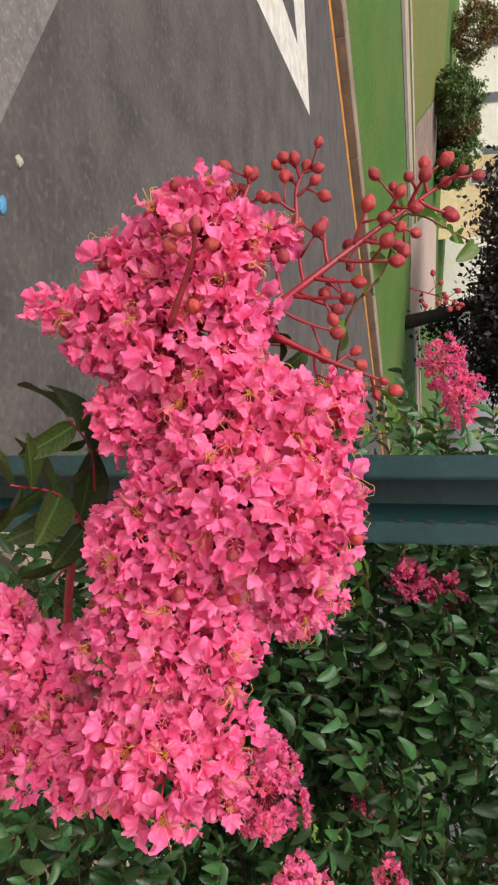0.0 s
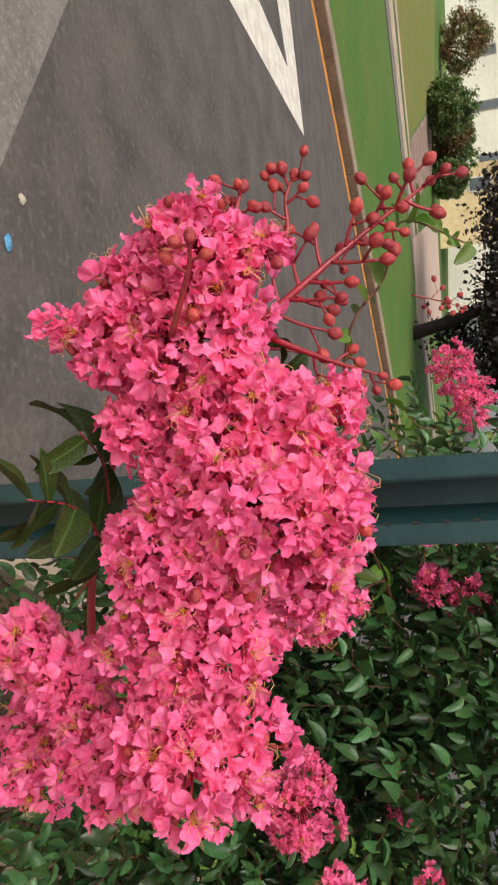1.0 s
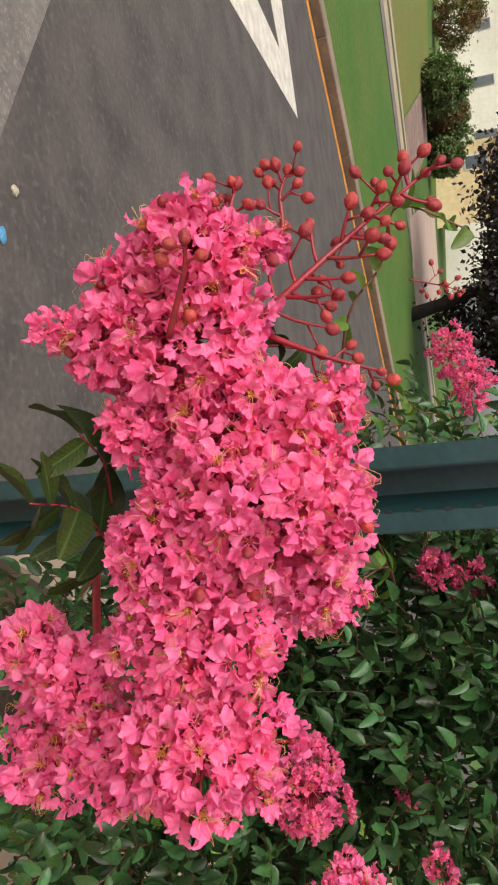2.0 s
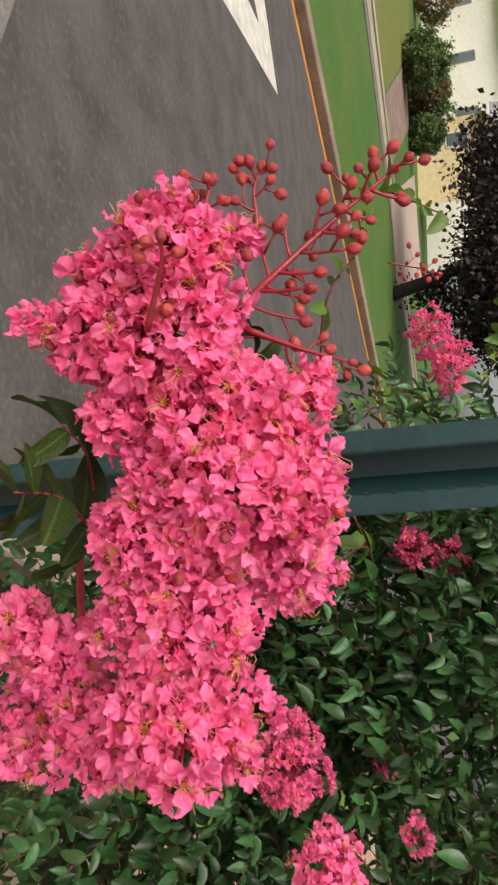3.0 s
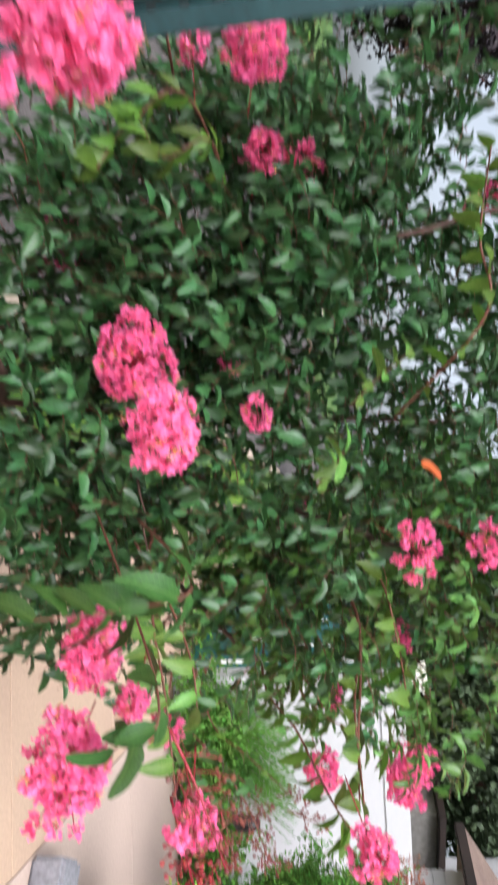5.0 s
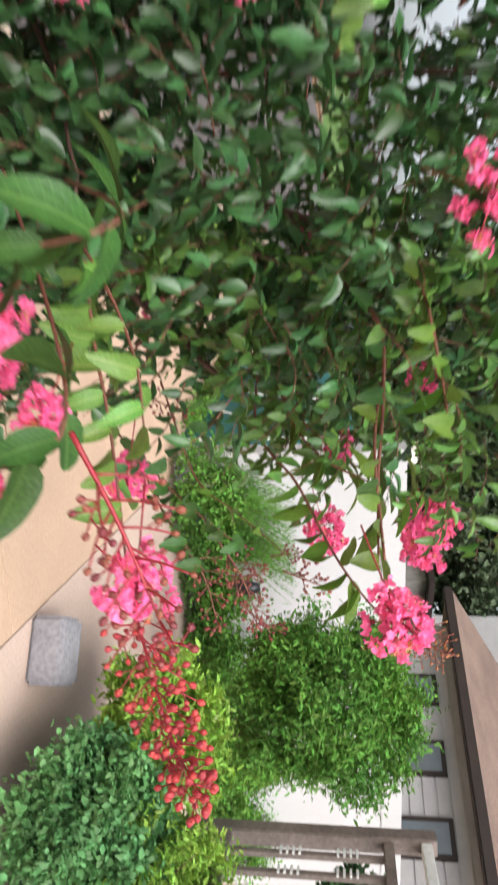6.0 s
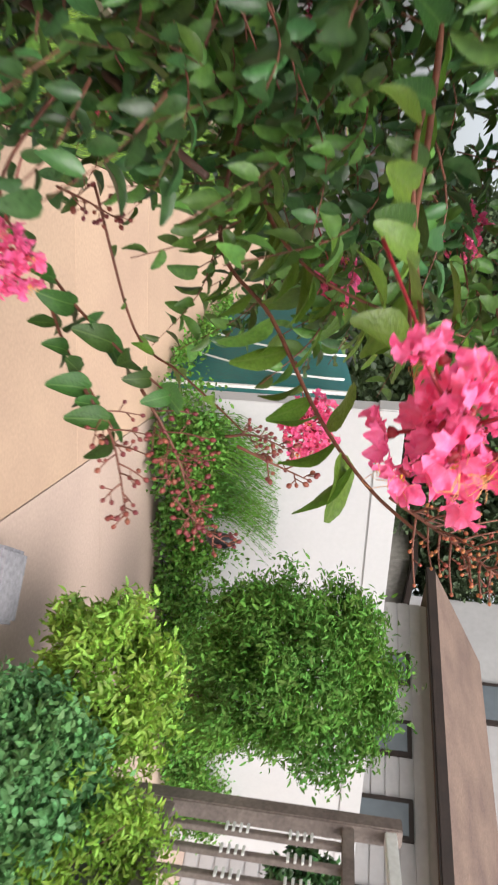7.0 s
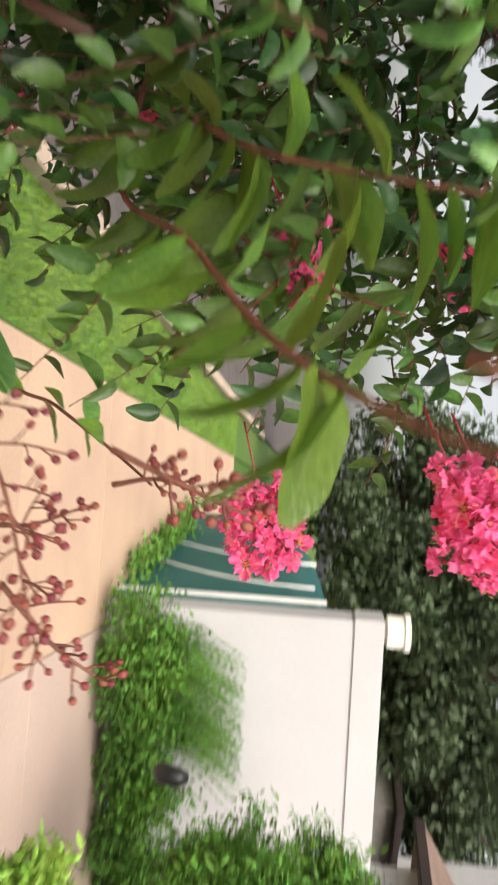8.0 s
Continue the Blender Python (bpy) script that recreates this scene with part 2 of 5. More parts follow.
def prism_mesh(name, outline, z0, z1, material, bevel=0.0):
    """An upright prism over a plan outline."""
    bm = bmesh.new()
    f = bm.faces.new([bm.verts.new((x, y, z0)) for x, y in outline])
    up = bmesh.ops.extrude_face_region(bm, geom=[f])["geom"]
    bmesh.ops.translate(bm, verts=[v for v in up if isinstance(v, bmesh.types.BMVert)], vec=(0, 0, z1 - z0))
    bmesh.ops.recalc_face_normals(bm, faces=bm.faces[:])
    if bevel:
        bmesh.ops.bevel(bm, geom=bm.edges[:], offset=bevel, segments=1, affect="EDGES")
    return bm_mesh(name, bm, material)


def tube(points, radii, sides=6):
    """Vertices and faces of a tapered tube along points."""
    pts = [Vector(p) for p in points]
    V, F = [], []
    side = None
    for i, p in enumerate(pts):
        d = (pts[min(i + 1, len(pts) - 1)] - pts[max(i - 1, 0)]).normalized()
        side = d.orthogonal().normalized() if side is None else (side - d * side.dot(d)).normalized()
        other = d.cross(side)
        for k in range(sides):
            a = 2 * math.pi * k / sides
            V.append(p + (side * math.cos(a) + other * math.sin(a)) * radii[i])
    for i in range(len(pts) - 1):
        for k in range(sides):
            a, b = i * sides + k, i * sides + (k + 1) % sides
            F.append((a, b, b + sides, a + sides))
    F.append(tuple(range(sides))[::-1])
    F.append(tuple(range((len(pts) - 1) * sides, len(pts) * sides)))
    return V, F


def joined(parts):
    V, F = [], []
    for v, f in parts:
        o = len(V)
        V += list(v)
        F += [tuple(i + o for i in q) for q in f]
    return V, F


def curve_points(keys, steps=6, wobble=0.0):
    """A smooth line through key points (Catmull-Rom)."""
    k = [Vector(p) for p in keys]
    k = [k[0] * 2 - k[1]] + k + [k[-1] * 2 - k[-2]]
    out = []
    for i in range(1, len(k) - 2):
        for s in range(steps):
            t = s / steps
            a, b, c, d = k[i - 1], k[i], k[i + 1], k[i + 2]
            out.append(0.5 * ((2 * b) + (c - a) * t + (2 * a - 5 * b + 4 * c - d) * t * t + (3 * b - a - 3 * c + d) * t ** 3))
    out.append(k[-2])
    if wobble:
        out = [p + Vector((rng.uniform(-1, 1), rng.uniform(-1, 1), rng.uniform(-1, 1))) * wobble for p in out]
    return out


def frame_to(direction, twist=0.0):
    """A turn that takes z to direction, twisted about it."""
    return Vector(direction).to_track_quat("Z", "Y").to_matrix().to_4x4() @ Matrix.Rotation(twist, 4, "Z")


# ---- the road side: lines run along U, N points across the road ----
U, N = Vector((0.504, 0.864, 0)), Vector((-0.864, 0.504, 0))
K0 = Vector((-7.48, 11.735, 0))


def spot(s, w, z=0.0):
    """A place s metres across from the far kerb (minus: on this side) and w metres along it."""
    p = K0 + N * s + U * (w - K0.dot(U))
    return Vector((p.x, p.y, z))


def strip(s0, s1, w0, w1):
    return [spot(s, w).xy for s, w in ((s0, w0), (s1, w0), (s1, w1), (s0, w1))]


SLOPE = 0.09
gs = [(-300, -0.06), (-0.1, -0.06), (0.3, 0.10), (0.6, 0.20), (8, 0.2 + 7.4 * SLOPE), (18, 0.2 + 17.4 * SLOPE), (40, 0.2 + 39.4 * SLOPE), (90, 4.6), (600, 5.0)]
ws = [-400, -60, -20, 0, 10, 20, 40, 80, 160, 600]
V = [spot(s, w, z) for s, z in gs for w in ws]
F = [(i * len(ws) + j, i * len(ws) + j + 1, (i + 1) * len(ws) + j + 1, (i + 1) * len(ws) + j) for i in range(len(gs) - 1) for j in range(len(ws) - 1)]
ground = tagged(new("ground", mesh("ground", V, F, LAWN)), "mown green lawn rising gently beyond the road", "lawn", kind="structure")
road = tagged(new("road", prism_mesh("road", strip(-11.45, 0, -80, 160), -0.05, 0.0, ASPHALT)), "worn grey-brown asphalt road with patches", "road", kind="structure")
# paler grey slab laid over the near left part of the asphalt
pale_paving = tagged(new("pavement_pale", prism_mesh("pavement_pale", strip(-11.45, -7.6, -12, 1.41), -0.02, 0.006, PALE_GREY, 0.004)), "pale worn paving beside the asphalt", "pavement", kind="structure")
kerb = tagged(new("kerb", None), "tan concrete kerb along the far side", "kerb", kind="structure")
put(kerb, None)
for i in range(26):
    w = -8 + i * 2.5
    part("kerb_stone", prism_mesh("kerb_stone", strip(0.0, 0.62, w, w + 2.495), -0.05, 0.19, KERB_FAR, 0.02), kerb)


def flat_line(name, outline, material, label, z=0.004):
    return tagged(new(name, prism_mesh(name, outline, -0.01, z, material)), label, "road marking", kind="structure")


flat_line("road_line_orange", strip(-0.34, -0.05, -20, 90), LINE_ORANGE, "faded orange painted line beside the kerb")
tip, inner = Vector((-4.51, 9.47)), Vector((-4.99, 8.60))
la, lb = Vector((-4.222, 6.462)), Vector((-4.966, 7.666))
ra, rb = Vector((-5.388, 8.348)), Vector((-5.833, 9.069))


def far_on(a, b, k):
    return a + (b - a) * k


flat_line("road_line_white", [tip, inner, far_on(inner, lb, 3.2), far_on(tip, la, 2.0)], LINE_WHITE, "white painted arrow stroke on asphalt")
flat_line("road_line_white", [tip + Vector((-0.002, 0.002)), far_on(tip, rb, 3.2), far_on(inner, ra, 6.0), inner + Vector((-0.001, 0.003))], LINE_WHITE, "white painted arrow stroke on asphalt", 0.0045)
strip_bed = tagged(new("planting_strip", prism_mesh("planting_strip", strip(-12.43, -11.6, -6, 2.3), -0.05, 0.03, SOIL)), "dark mulched planting strip under the shrub", "planting strip", kind="structure")
near_kerb = tagged(new("kerb_near", None), "pale concrete edging between road and planting strip", "kerb", kind="structure")
put(near_kerb, None)
for i in range(14):
    w = -6 + i * 1.8
    part("kerb_stone", prism_mesh("kerb_stone", strip(-11.6, -11.45, w, w + 1.79), -0.05, 0.10, KERB, 0.012), near_kerb)

# far path, walk and driveway on the rising lawn
def on_slope(s, w, lift=0.02):
    return spot(s, w, (0.2 + SLOPE * (s - 0.6)) + lift)


def slope_slab(name, s0, s1, w0, w1, material, label):
    V = [on_slope(s, w, h) for h in (-0.05, 0.025) for s, w in ((s0, w0), (s1, w0), (s1, w1), (s0, w1))]
    F = [(3, 2, 1, 0), (4, 5, 6, 7), (0, 1, 5, 4), (1, 2, 6, 5), (2, 3, 7, 6), (3, 0, 4, 7)]
    return tagged(new(name, mesh(name, V, F, material, False)), label, "footpath", kind="structure")


slope_slab("pavement_gutter", 7.9, 8.5, -30, 80, PALE_GREY, "grey gutter strip beside the far footpath")
slope_slab("pavement_far", 8.6, 9.5, -30, 80, KERB, "pale concrete footpath across the far lawn")
slope_slab("pavement_edge", 10.0, 10.5, -30, 80, KERB, "pale concrete edging beyond the footpath")


def slope_patch(name, corners, lift, material, label, category):
    """A thin slab with a free outline on the rising lawn."""
    n = len(corners)
    V = [on_slope(s, w, h) for h in (-0.05, lift) for s, w in corners]
    F = [tuple(range(n))[::-1], tuple(range(n, 2 * n))] + [(k, (k + 1) % n, n + (k + 1) % n, n + k) for k in range(n)]
    return tagged(new(name, mesh(name, V, F, material, False)), label, category, kind="structure")


slope_patch("lawn_far", [(10.5, -30), (34, -30), (34, 19), (24, 24), (10.5, 16.4)], 0.012, LAWN_DRY, "olive, drying lawn beyond the footpath", "lawn")
slope_patch("pavement_bed", [(10.6, 16.6), (21.2, 22.6), (19.6, 25.2), (10.1, 19.2)], 0.03, PAVER, "pinkish brown paved bed before the far bushes", "paving")
slope_patch("pavement_drive", [(8.5, 19.3), (20.4, 29.0), (19.4, 37.0), (7.1, 23.0)], 0.036, PALE, "pale concrete driveway beyond the lawn", "driveway")

# ---- sidewalk on this side, slab by slab ----
sidewalk = tagged(put(new("sidewalk"), None), "beige concrete sidewalk with joints", "sidewalk", kind="structure")
for i in range(14):
    w = -7 + i * 1.5
    part("slab", prism_mesh("slab", strip(-14.26, -12.44, w, w + 1.493), -0.06, rng.uniform(0.0, 0.003), BEIGE, 0.002), sidewalk)
driveway = tagged(put(new("driveway"), None), "pale pink-beige concrete driveway", "driveway", kind="structure")
for i in range(9):
    for j in range(3):
        w, s = -9 + i * 2.4, -14.27 - j * 2.6
        part("slab", prism_mesh("slab", strip(s - 2.594, s, w, w + 2.393), -0.06, rng.uniform(-0.003, 0.001), PALE, 0.002), driveway)


# ---- the green post ----
def green_post():
    x0, y0, h = 0.035, 0.934, 2.9
    t = thing("sign_post", (x0 + 0.055, y0, 0), "dark green painted steel channel post beside the shrub", "post")
    part("flange", box_mesh("flange", (0.030, 0.008, h), GREEN_STEEL, 0.002), t, Matrix.Translation((x0 + 0.015, y0 + 0.004, h / 2)))
    part("flange", box_mesh("flange", (0.028, 0.008, h), GREEN_STEEL, 0.002), t, Matrix.Translation((x0 + 0.101, y0 + 0.004, h / 2)))
    part("web", box_mesh("web", (0.046, 0.006, h), GREEN_STEEL, 0.0015), t, Matrix.Translation((x0 + 0.050, y0 + 0.083, h / 2)))
    bm = bmesh.new()
    for a, b in (((0.028, 0.006), (0.030, 0.085)), ((0.088, 0.006), (0.068, 0.085))):
        q = [(a[0], a[1]), (a[0] + 0.004, a[1]), (b[0] + 0.004, b[1]), (b[0], b[1])]
        lo = [bm.verts.new((x, y, 0)) for x, y in q]
        hi = [bm.verts.new((x, y, h)) for x, y in q]
        for k in range(4):
            bm.faces.new((lo[k], lo[(k + 1) % 4], hi[(k + 1) % 4], hi[k]))
        bm.faces.new(lo[::-1])
        bm.faces.new(hi)
    bmesh.ops.recalc_face_normals(bm, faces=bm.faces[:])
    part("side", bm_mesh("side", bm, GREEN_STEEL), t, Matrix.Translation((x0, y0, 0)))
    slot = box_mesh("slot", (0.004, 0.003, 0.012), DARK, 0.001)
    for i in range(62):
        part("slot", slot, t, Matrix.Translation((x0 + 0.0855, y0 + 0.0015, 0.35 + i * 0.038)), "small dark punched slot")
    return t


green_post()


# ---- leaves ----
def leaf_shape(length, width, fold, curl, rows=5, blunt=0.85):
    """An obovate leaf along y, its face to z, folded along the midrib and curled."""
    V, F = [], []
    for i in range(rows + 1):
        t = i / rows
        half = width * 0.5 * (math.sin(math.pi * (0.04 + 0.93 * t) ** blunt) ** 0.62)
        y, z = length * t, -curl * length * t * t
        wave = 0.05 * width * math.sin(t * 9)
        V += [(-half, y, z + half * fold + wave), (0, y, z), (half, y, z + half * fold - wave)]
    for i in range(rows):
        a = i * 3
        F += [(a, a + 1, a + 4, a + 3), (a + 1, a + 2, a + 5, a + 4)]
    return V, F


LEAF_SHAPES = [leaf_shape(1, rng.uniform(0.43, 0.58), rng.uniform(0.35, 0.95), rng.uniform(0.05, 0.45)) for _ in range(8)]
LEAF_NP = [(np.array(v), np.array(f)) for v, f in LEAF_SHAPES]
SMALL_LEAF = [leaf_shape(1, rng.uniform(0.55, 0.85), rng.uniform(0.2, 0.8), rng.uniform(0.0, 0.4), rows=2) for _ in range(6)]
SMALL_NP = [(np.array(v), np.array(f)) for v, f in SMALL_LEAF]
CHIP_NP = [(np.array([(0, 0, 0), (w, 0.5, h), (0, 1, 0), (-w, 0.45, h)]), np.array([(0, 1, 2), (0, 2, 3)])) for w, h in ((0.30, 0.10), (0.36, 0.16), (0.26, 0.05))]
NARROW_NP = [(np.array(v), np.array(f)) for v, f in (leaf_shape(1, rng.uniform(0.30, 0.42), rng.uniform(0.2, 0.7), rng.uniform(0.1, 0.5), rows=3) for _ in range(6))]


def many_leaves(name, poses, material, shapes):
    """One mesh of leaves: poses are 4 x 4 arrays with the size in them."""
    V, F, o = [], [], 0
    for i, m in enumerate(poses):
        v, f = shapes[i % len(shapes)]
        V.append(v @ m[:3, :3].T + m[:3, 3])
        F.append(f + o)
        o += len(v)
    return mesh(name, np.concatenate(V).tolist(), np.concatenate(F).tolist(), material)


def leaf_pose(place, along, size, roll=0.0, lift=0.0):
    """A leaf at place that points along, its face turned up as far as it can, rolled a little."""
    y = Vector(along).normalized()
    z = Vector((0, 0, 1)) - y * y.z
    z = z.normalized() if z.length > 0.05 else y.orthogonal().normalized()
    x = y.cross(z)
    m = Matrix((x, y, z)).transposed().to_4x4()
    return Matrix.Translation(place) @ m @ Matrix.Rotation(roll, 4, "Y") @ Matrix.Rotation(lift, 4, "X") @ Matrix.Diagonal((size, size, size, 1))


def leafy_twig(base, direction, length, size, poses, tubes, droop=0.25):
    """A twig with paired leaves; adds leaf poses and the tube of its stem."""
    d = Vector(direction).normalized()
    end = base + d * length + Vector((0, 0, -droop * length))
    pts = curve_points([base, base + d * length * 0.5, end], 4)
    tubes.append(tube(pts, [0.0015 * (1 - 0.6 * i / len(pts)) for i in range(len(pts))], 4))
    n = max(4, int(length / (size * 0.38)))
    side0 = d.orthogonal().normalized()
    for k in range(n):
        t = 0.12 + 0.88 * k / n
        i = min(int(t * (len(pts) - 1)), len(pts) - 2)
        p = pts[i].lerp(pts[i + 1], t * (len(pts) - 1) - i)
        ax = (pts[i + 1] - pts[i]).normalized()
        side = (Matrix.Rotation(k * 2.6 + rng.uniform(-0.5, 0.5), 3, ax) @ side0)
        out = (side + ax * rng.uniform(0.2, 0.8)).normalized()
        poses.append(leaf_pose(p, out, size * rng.uniform(0.7, 1.15), rng.uniform(-0.7, 0.7), rng.uniform(-0.5, 0.3)))


# ---- flowers ----
def petal(size, seed):
    """A round, deeply ruffled petal on a thin claw, along y, its face to z."""
    r = random.Random(seed)
    rows, cols = 5, 28
    V, F = [], []
    claw = 0.36 * size
    ph = [r.uniform(0, 6.3) for _ in range(6)]
    f1, f2 = r.uniform(3.0, 3.9), r.uniform(5.2, 6.6)
    cup, bend = r.uniform(-0.55, 0.75), r.uniform(-0.35, 0.35)
    wide = r.uniform(1.55, 1.95)
    for i in range(rows + 1):
        t = i / rows
        for j in range(cols + 1):
            u = j / cols * 2 - 1
            a = u * wide
            rim = 1 + 0.10 * t * math.sin(u * 4.1 + ph[0]) + 0.085 * t ** 4 * math.sin(u * 21.0 + ph[1])
            rr = size * 0.64 * (0.06 + 0.94 * t) * (0.58 + 0.42 * math.cos(a)) * rim
            ruf = size * t ** 1.2 * (0.13 * math.sin(u * f1 * 2.2 + ph[2] + 0.8 * t) + 0.10 * t * t * math.sin(u * f2 * 2.4 + ph[3]))
            x = math.sin(a) * rr * 0.92
            y = claw + math.cos(a) * rr + 0.35 * ruf * math.sin(u * 5.0 + ph[4])
            z = ruf + cup * size * 0.34 * t * t + bend * x * u
            curl = max(0.0, t - 0.75) * 0.5 * size * math.sin(u * 3.0 + ph[5])
            V.append((x, y, z + curl))
    for i in range(rows):
        for j in range(cols):
            b = i * (cols + 1) + j
            F.append((b, b + 1, b + cols + 2, b + cols + 1))
    o = len(V)
    w = 0.022 * size
    V += [(-w, 0, 0), (w, 0, 0), (w, claw * 1.15, 0.02 * size), (-w, claw * 1.15, 0.02 * size)]
    F.append((o, o + 1, o + 2, o + 3))
    return V, F


def floret_mesh(seed, material, stamens=True):
    """Six crinkled petals round a cup, with long threads and a tuft of anthers. Unit radius about 1."""
    r = random.Random(seed)
    me = bpy.data.meshes.new("floret")
    V, F, M = [], [], []
    def add(v, f, k, m=None):
        o = len(V)
        V.extend([(m @ Vector(p)) if m else Vector(p) for p in v])
        F.extend([tuple(i + o for i in q) for q in f])
        M.extend([k] * len(f))
    for k in range(6):
        turn = Matrix.Rotation(k * math.pi / 3 + r.uniform(-0.25, 0.25), 4, "Z") @ Matrix.Rotation(r.uniform(-0.35, 0.95), 4, "X") @ Matrix.Rotation(r.uniform(-0.6, 0.6), 4, "Y")
        v, f = petal(r.uniform(0.85, 1.1), seed * 31 + k)
        add(v, f, 0, turn)
    cup, cf = tube([(0, 0, -0.28), (0, 0, -0.12), (0, 0, 0.02), (0, 0, 0.06)], [0.05, 0.17, 0.2, 0.1], 7)
    add(cup, cf, 1)
    if stamens:
        for k in range(9):
            a = r.uniform(0, 6.28)
            d = Vector((math.cos(a), math.sin(a), 0))
            h = r.uniform(0.45, 0.95)
            pts = [Vector((0, 0, 0.03)), d * 0.12 + Vector((0, 0, h * 0.6)), d * r.uniform(0.3, 0.6) + Vector((0, 0, h)), d * r.uniform(0.5, 0.9) + Vector((0, 0, h * r.uniform(0.8, 1.05))), d * r.uniform(0.6, 1.0) + Vector((0, 0, h * r.uniform(0.45, 0.8)))]
            v, f = tube(pts, [0.016, 0.014, 0.013, 0.012, 0.010], 3)
            add(v, f, 2)
        for k in range(20):
            a = r.uniform(0, 6.28)
            p = Vector((math.cos(a) * r.uniform(0, 0.22), math.sin(a) * r.uniform(0, 0.22), r.uniform(0.15, 0.34)))
            v, f = tube([p - Vector((0, 0, 0.03)), p, p + Vector((0, 0, 0.035))], [0.014, 0.042, 0.014], 4)
            add(v, f, 3)
    me.from_pydata([tuple(v) for v in V], [], F)
    for m in (material, STALK, STAMEN, ANTHER):
        me.materials.append(m)
    me.polygons.foreach_set("material_index", M)
    me.polygons.foreach_set("use_smooth", [True] * len(F))
    me.update()
    return me


FLORETS = [floret_mesh(100 + i, PETAL, i % 3 == 0) for i in range(12)]
FLORETS_FAR = [floret_mesh(300 + i, PETAL_FAR, i % 4 == 0) for i in range(6)]


def bud_mesh(seed, material):
    """A ridged, slightly pointed bud on z with a short cup."""
    r = random.Random(seed)
    bm = bmesh.new()
    bmesh.ops.create_uvsphere(bm, u_segments=18, v_segments=8, radius=1)
    for v in bm.verts:
        a = math.atan2(v.co.y, v.co.x)
        k = 1 + (0.085 + r.uniform(-0.02, 0.02)) * math.cos(6 * a) * (1 - abs(v.co.z))
        v.co = Vector((v.co.x * k, v.co.y * k, v.co.z * 1.02 + (0.26 * max(v.co.z, 0) ** 5) - 0.28 * max(-v.co.z, 0) ** 2))
    return bm_mesh("bud", bm, material, True)


BUDS = [bud_mesh(i, BUD) for i in range(3)]
BUDS_DRY = [bud_mesh(i, BUD_DRY) for i in range(2)]
BUDS_WITHERED = [bud_mesh(i + 5, BUD_WITHERED) for i in range(2)]


def panicle(plant, centre, radii, count, stalk_from, florets=FLORETS, size=0.019, label="", axis=(0, 0, 1), inner=0.3, buds=0, stalk=0.0028):
    """A flower head: stalks from its foot, florets over an uneven ellipsoid turned to axis."""
    c, foot = Vector(centre), Vector(stalk_from)
    turn = frame_to(axis)
    tubes = [tube(curve_points([foot, foot.lerp(c, 0.6), c + (c - foot) * 0.2], 4), [stalk * (1 - 0.06 * i) for i in range(9)], 5)]
    seats = []
    phase = rng.uniform(0, 6.28)
    for k in range(count):
        zz = 1 - 2 * (k + 0.5) / count
        a = k * 2.39996 + phase
        q = math.sqrt(max(0, 1 - zz * zz))
        dirn = Vector((q * math.cos(a), q * math.sin(a), zz))
        lump = 1 + 0.50 * noise.noise(dirn * 2.4 + c * 9)
        shell = rng.uniform(0.45, 0.8) if rng.random() < inner else rng.uniform(0.86, 1.08)
        off = (turn @ Vector((dirn.x * radii[0], dirn.y * radii[1], dirn.z * radii[2]))) * lump * shell
        nrm = (turn @ Vector((dirn.x / radii[0], dirn.y / radii[1], dirn.z / radii[2]))).normalized()
        nrm = (nrm + Vector((rng.uniform(-1, 1), rng.uniform(-1, 1), rng.uniform(-1, 1))) * 0.65).normalized()
        seats.append((c + off, nrm))
        if k % 2 == 0:
            tubes.append(tube([c + off * 0.1, c + off * 0.6, c + off * 0.96], [0.0014, 0.0011, 0.0009], 4))
    v, f = joined(tubes)
    p = part("flower_panicle", mesh("panicle_stalk", v, f, STALK), plant, None, label)
    for i, (at, nrm) in enumerate(seats):
        s = size * rng.uniform(0.8, 1.15)
        part("floret", florets[i % len(florets)], p, Matrix.Translation(at) @ frame_to(nrm, rng.uniform(0, 6.28)) @ Matrix.Diagonal((s, s, s, 1)))
    for i in range(buds):
        at, nrm = seats[rng.randrange(len(seats))]
        s = rng.uniform(0.0034, 0.0042)
        part("bud", BUDS[i % 3], p, Matrix.Translation(at + nrm * 0.012) @ frame_to(nrm) @ Matrix.Diagonal((s, s, s, 1)), "round red bud")
    return p


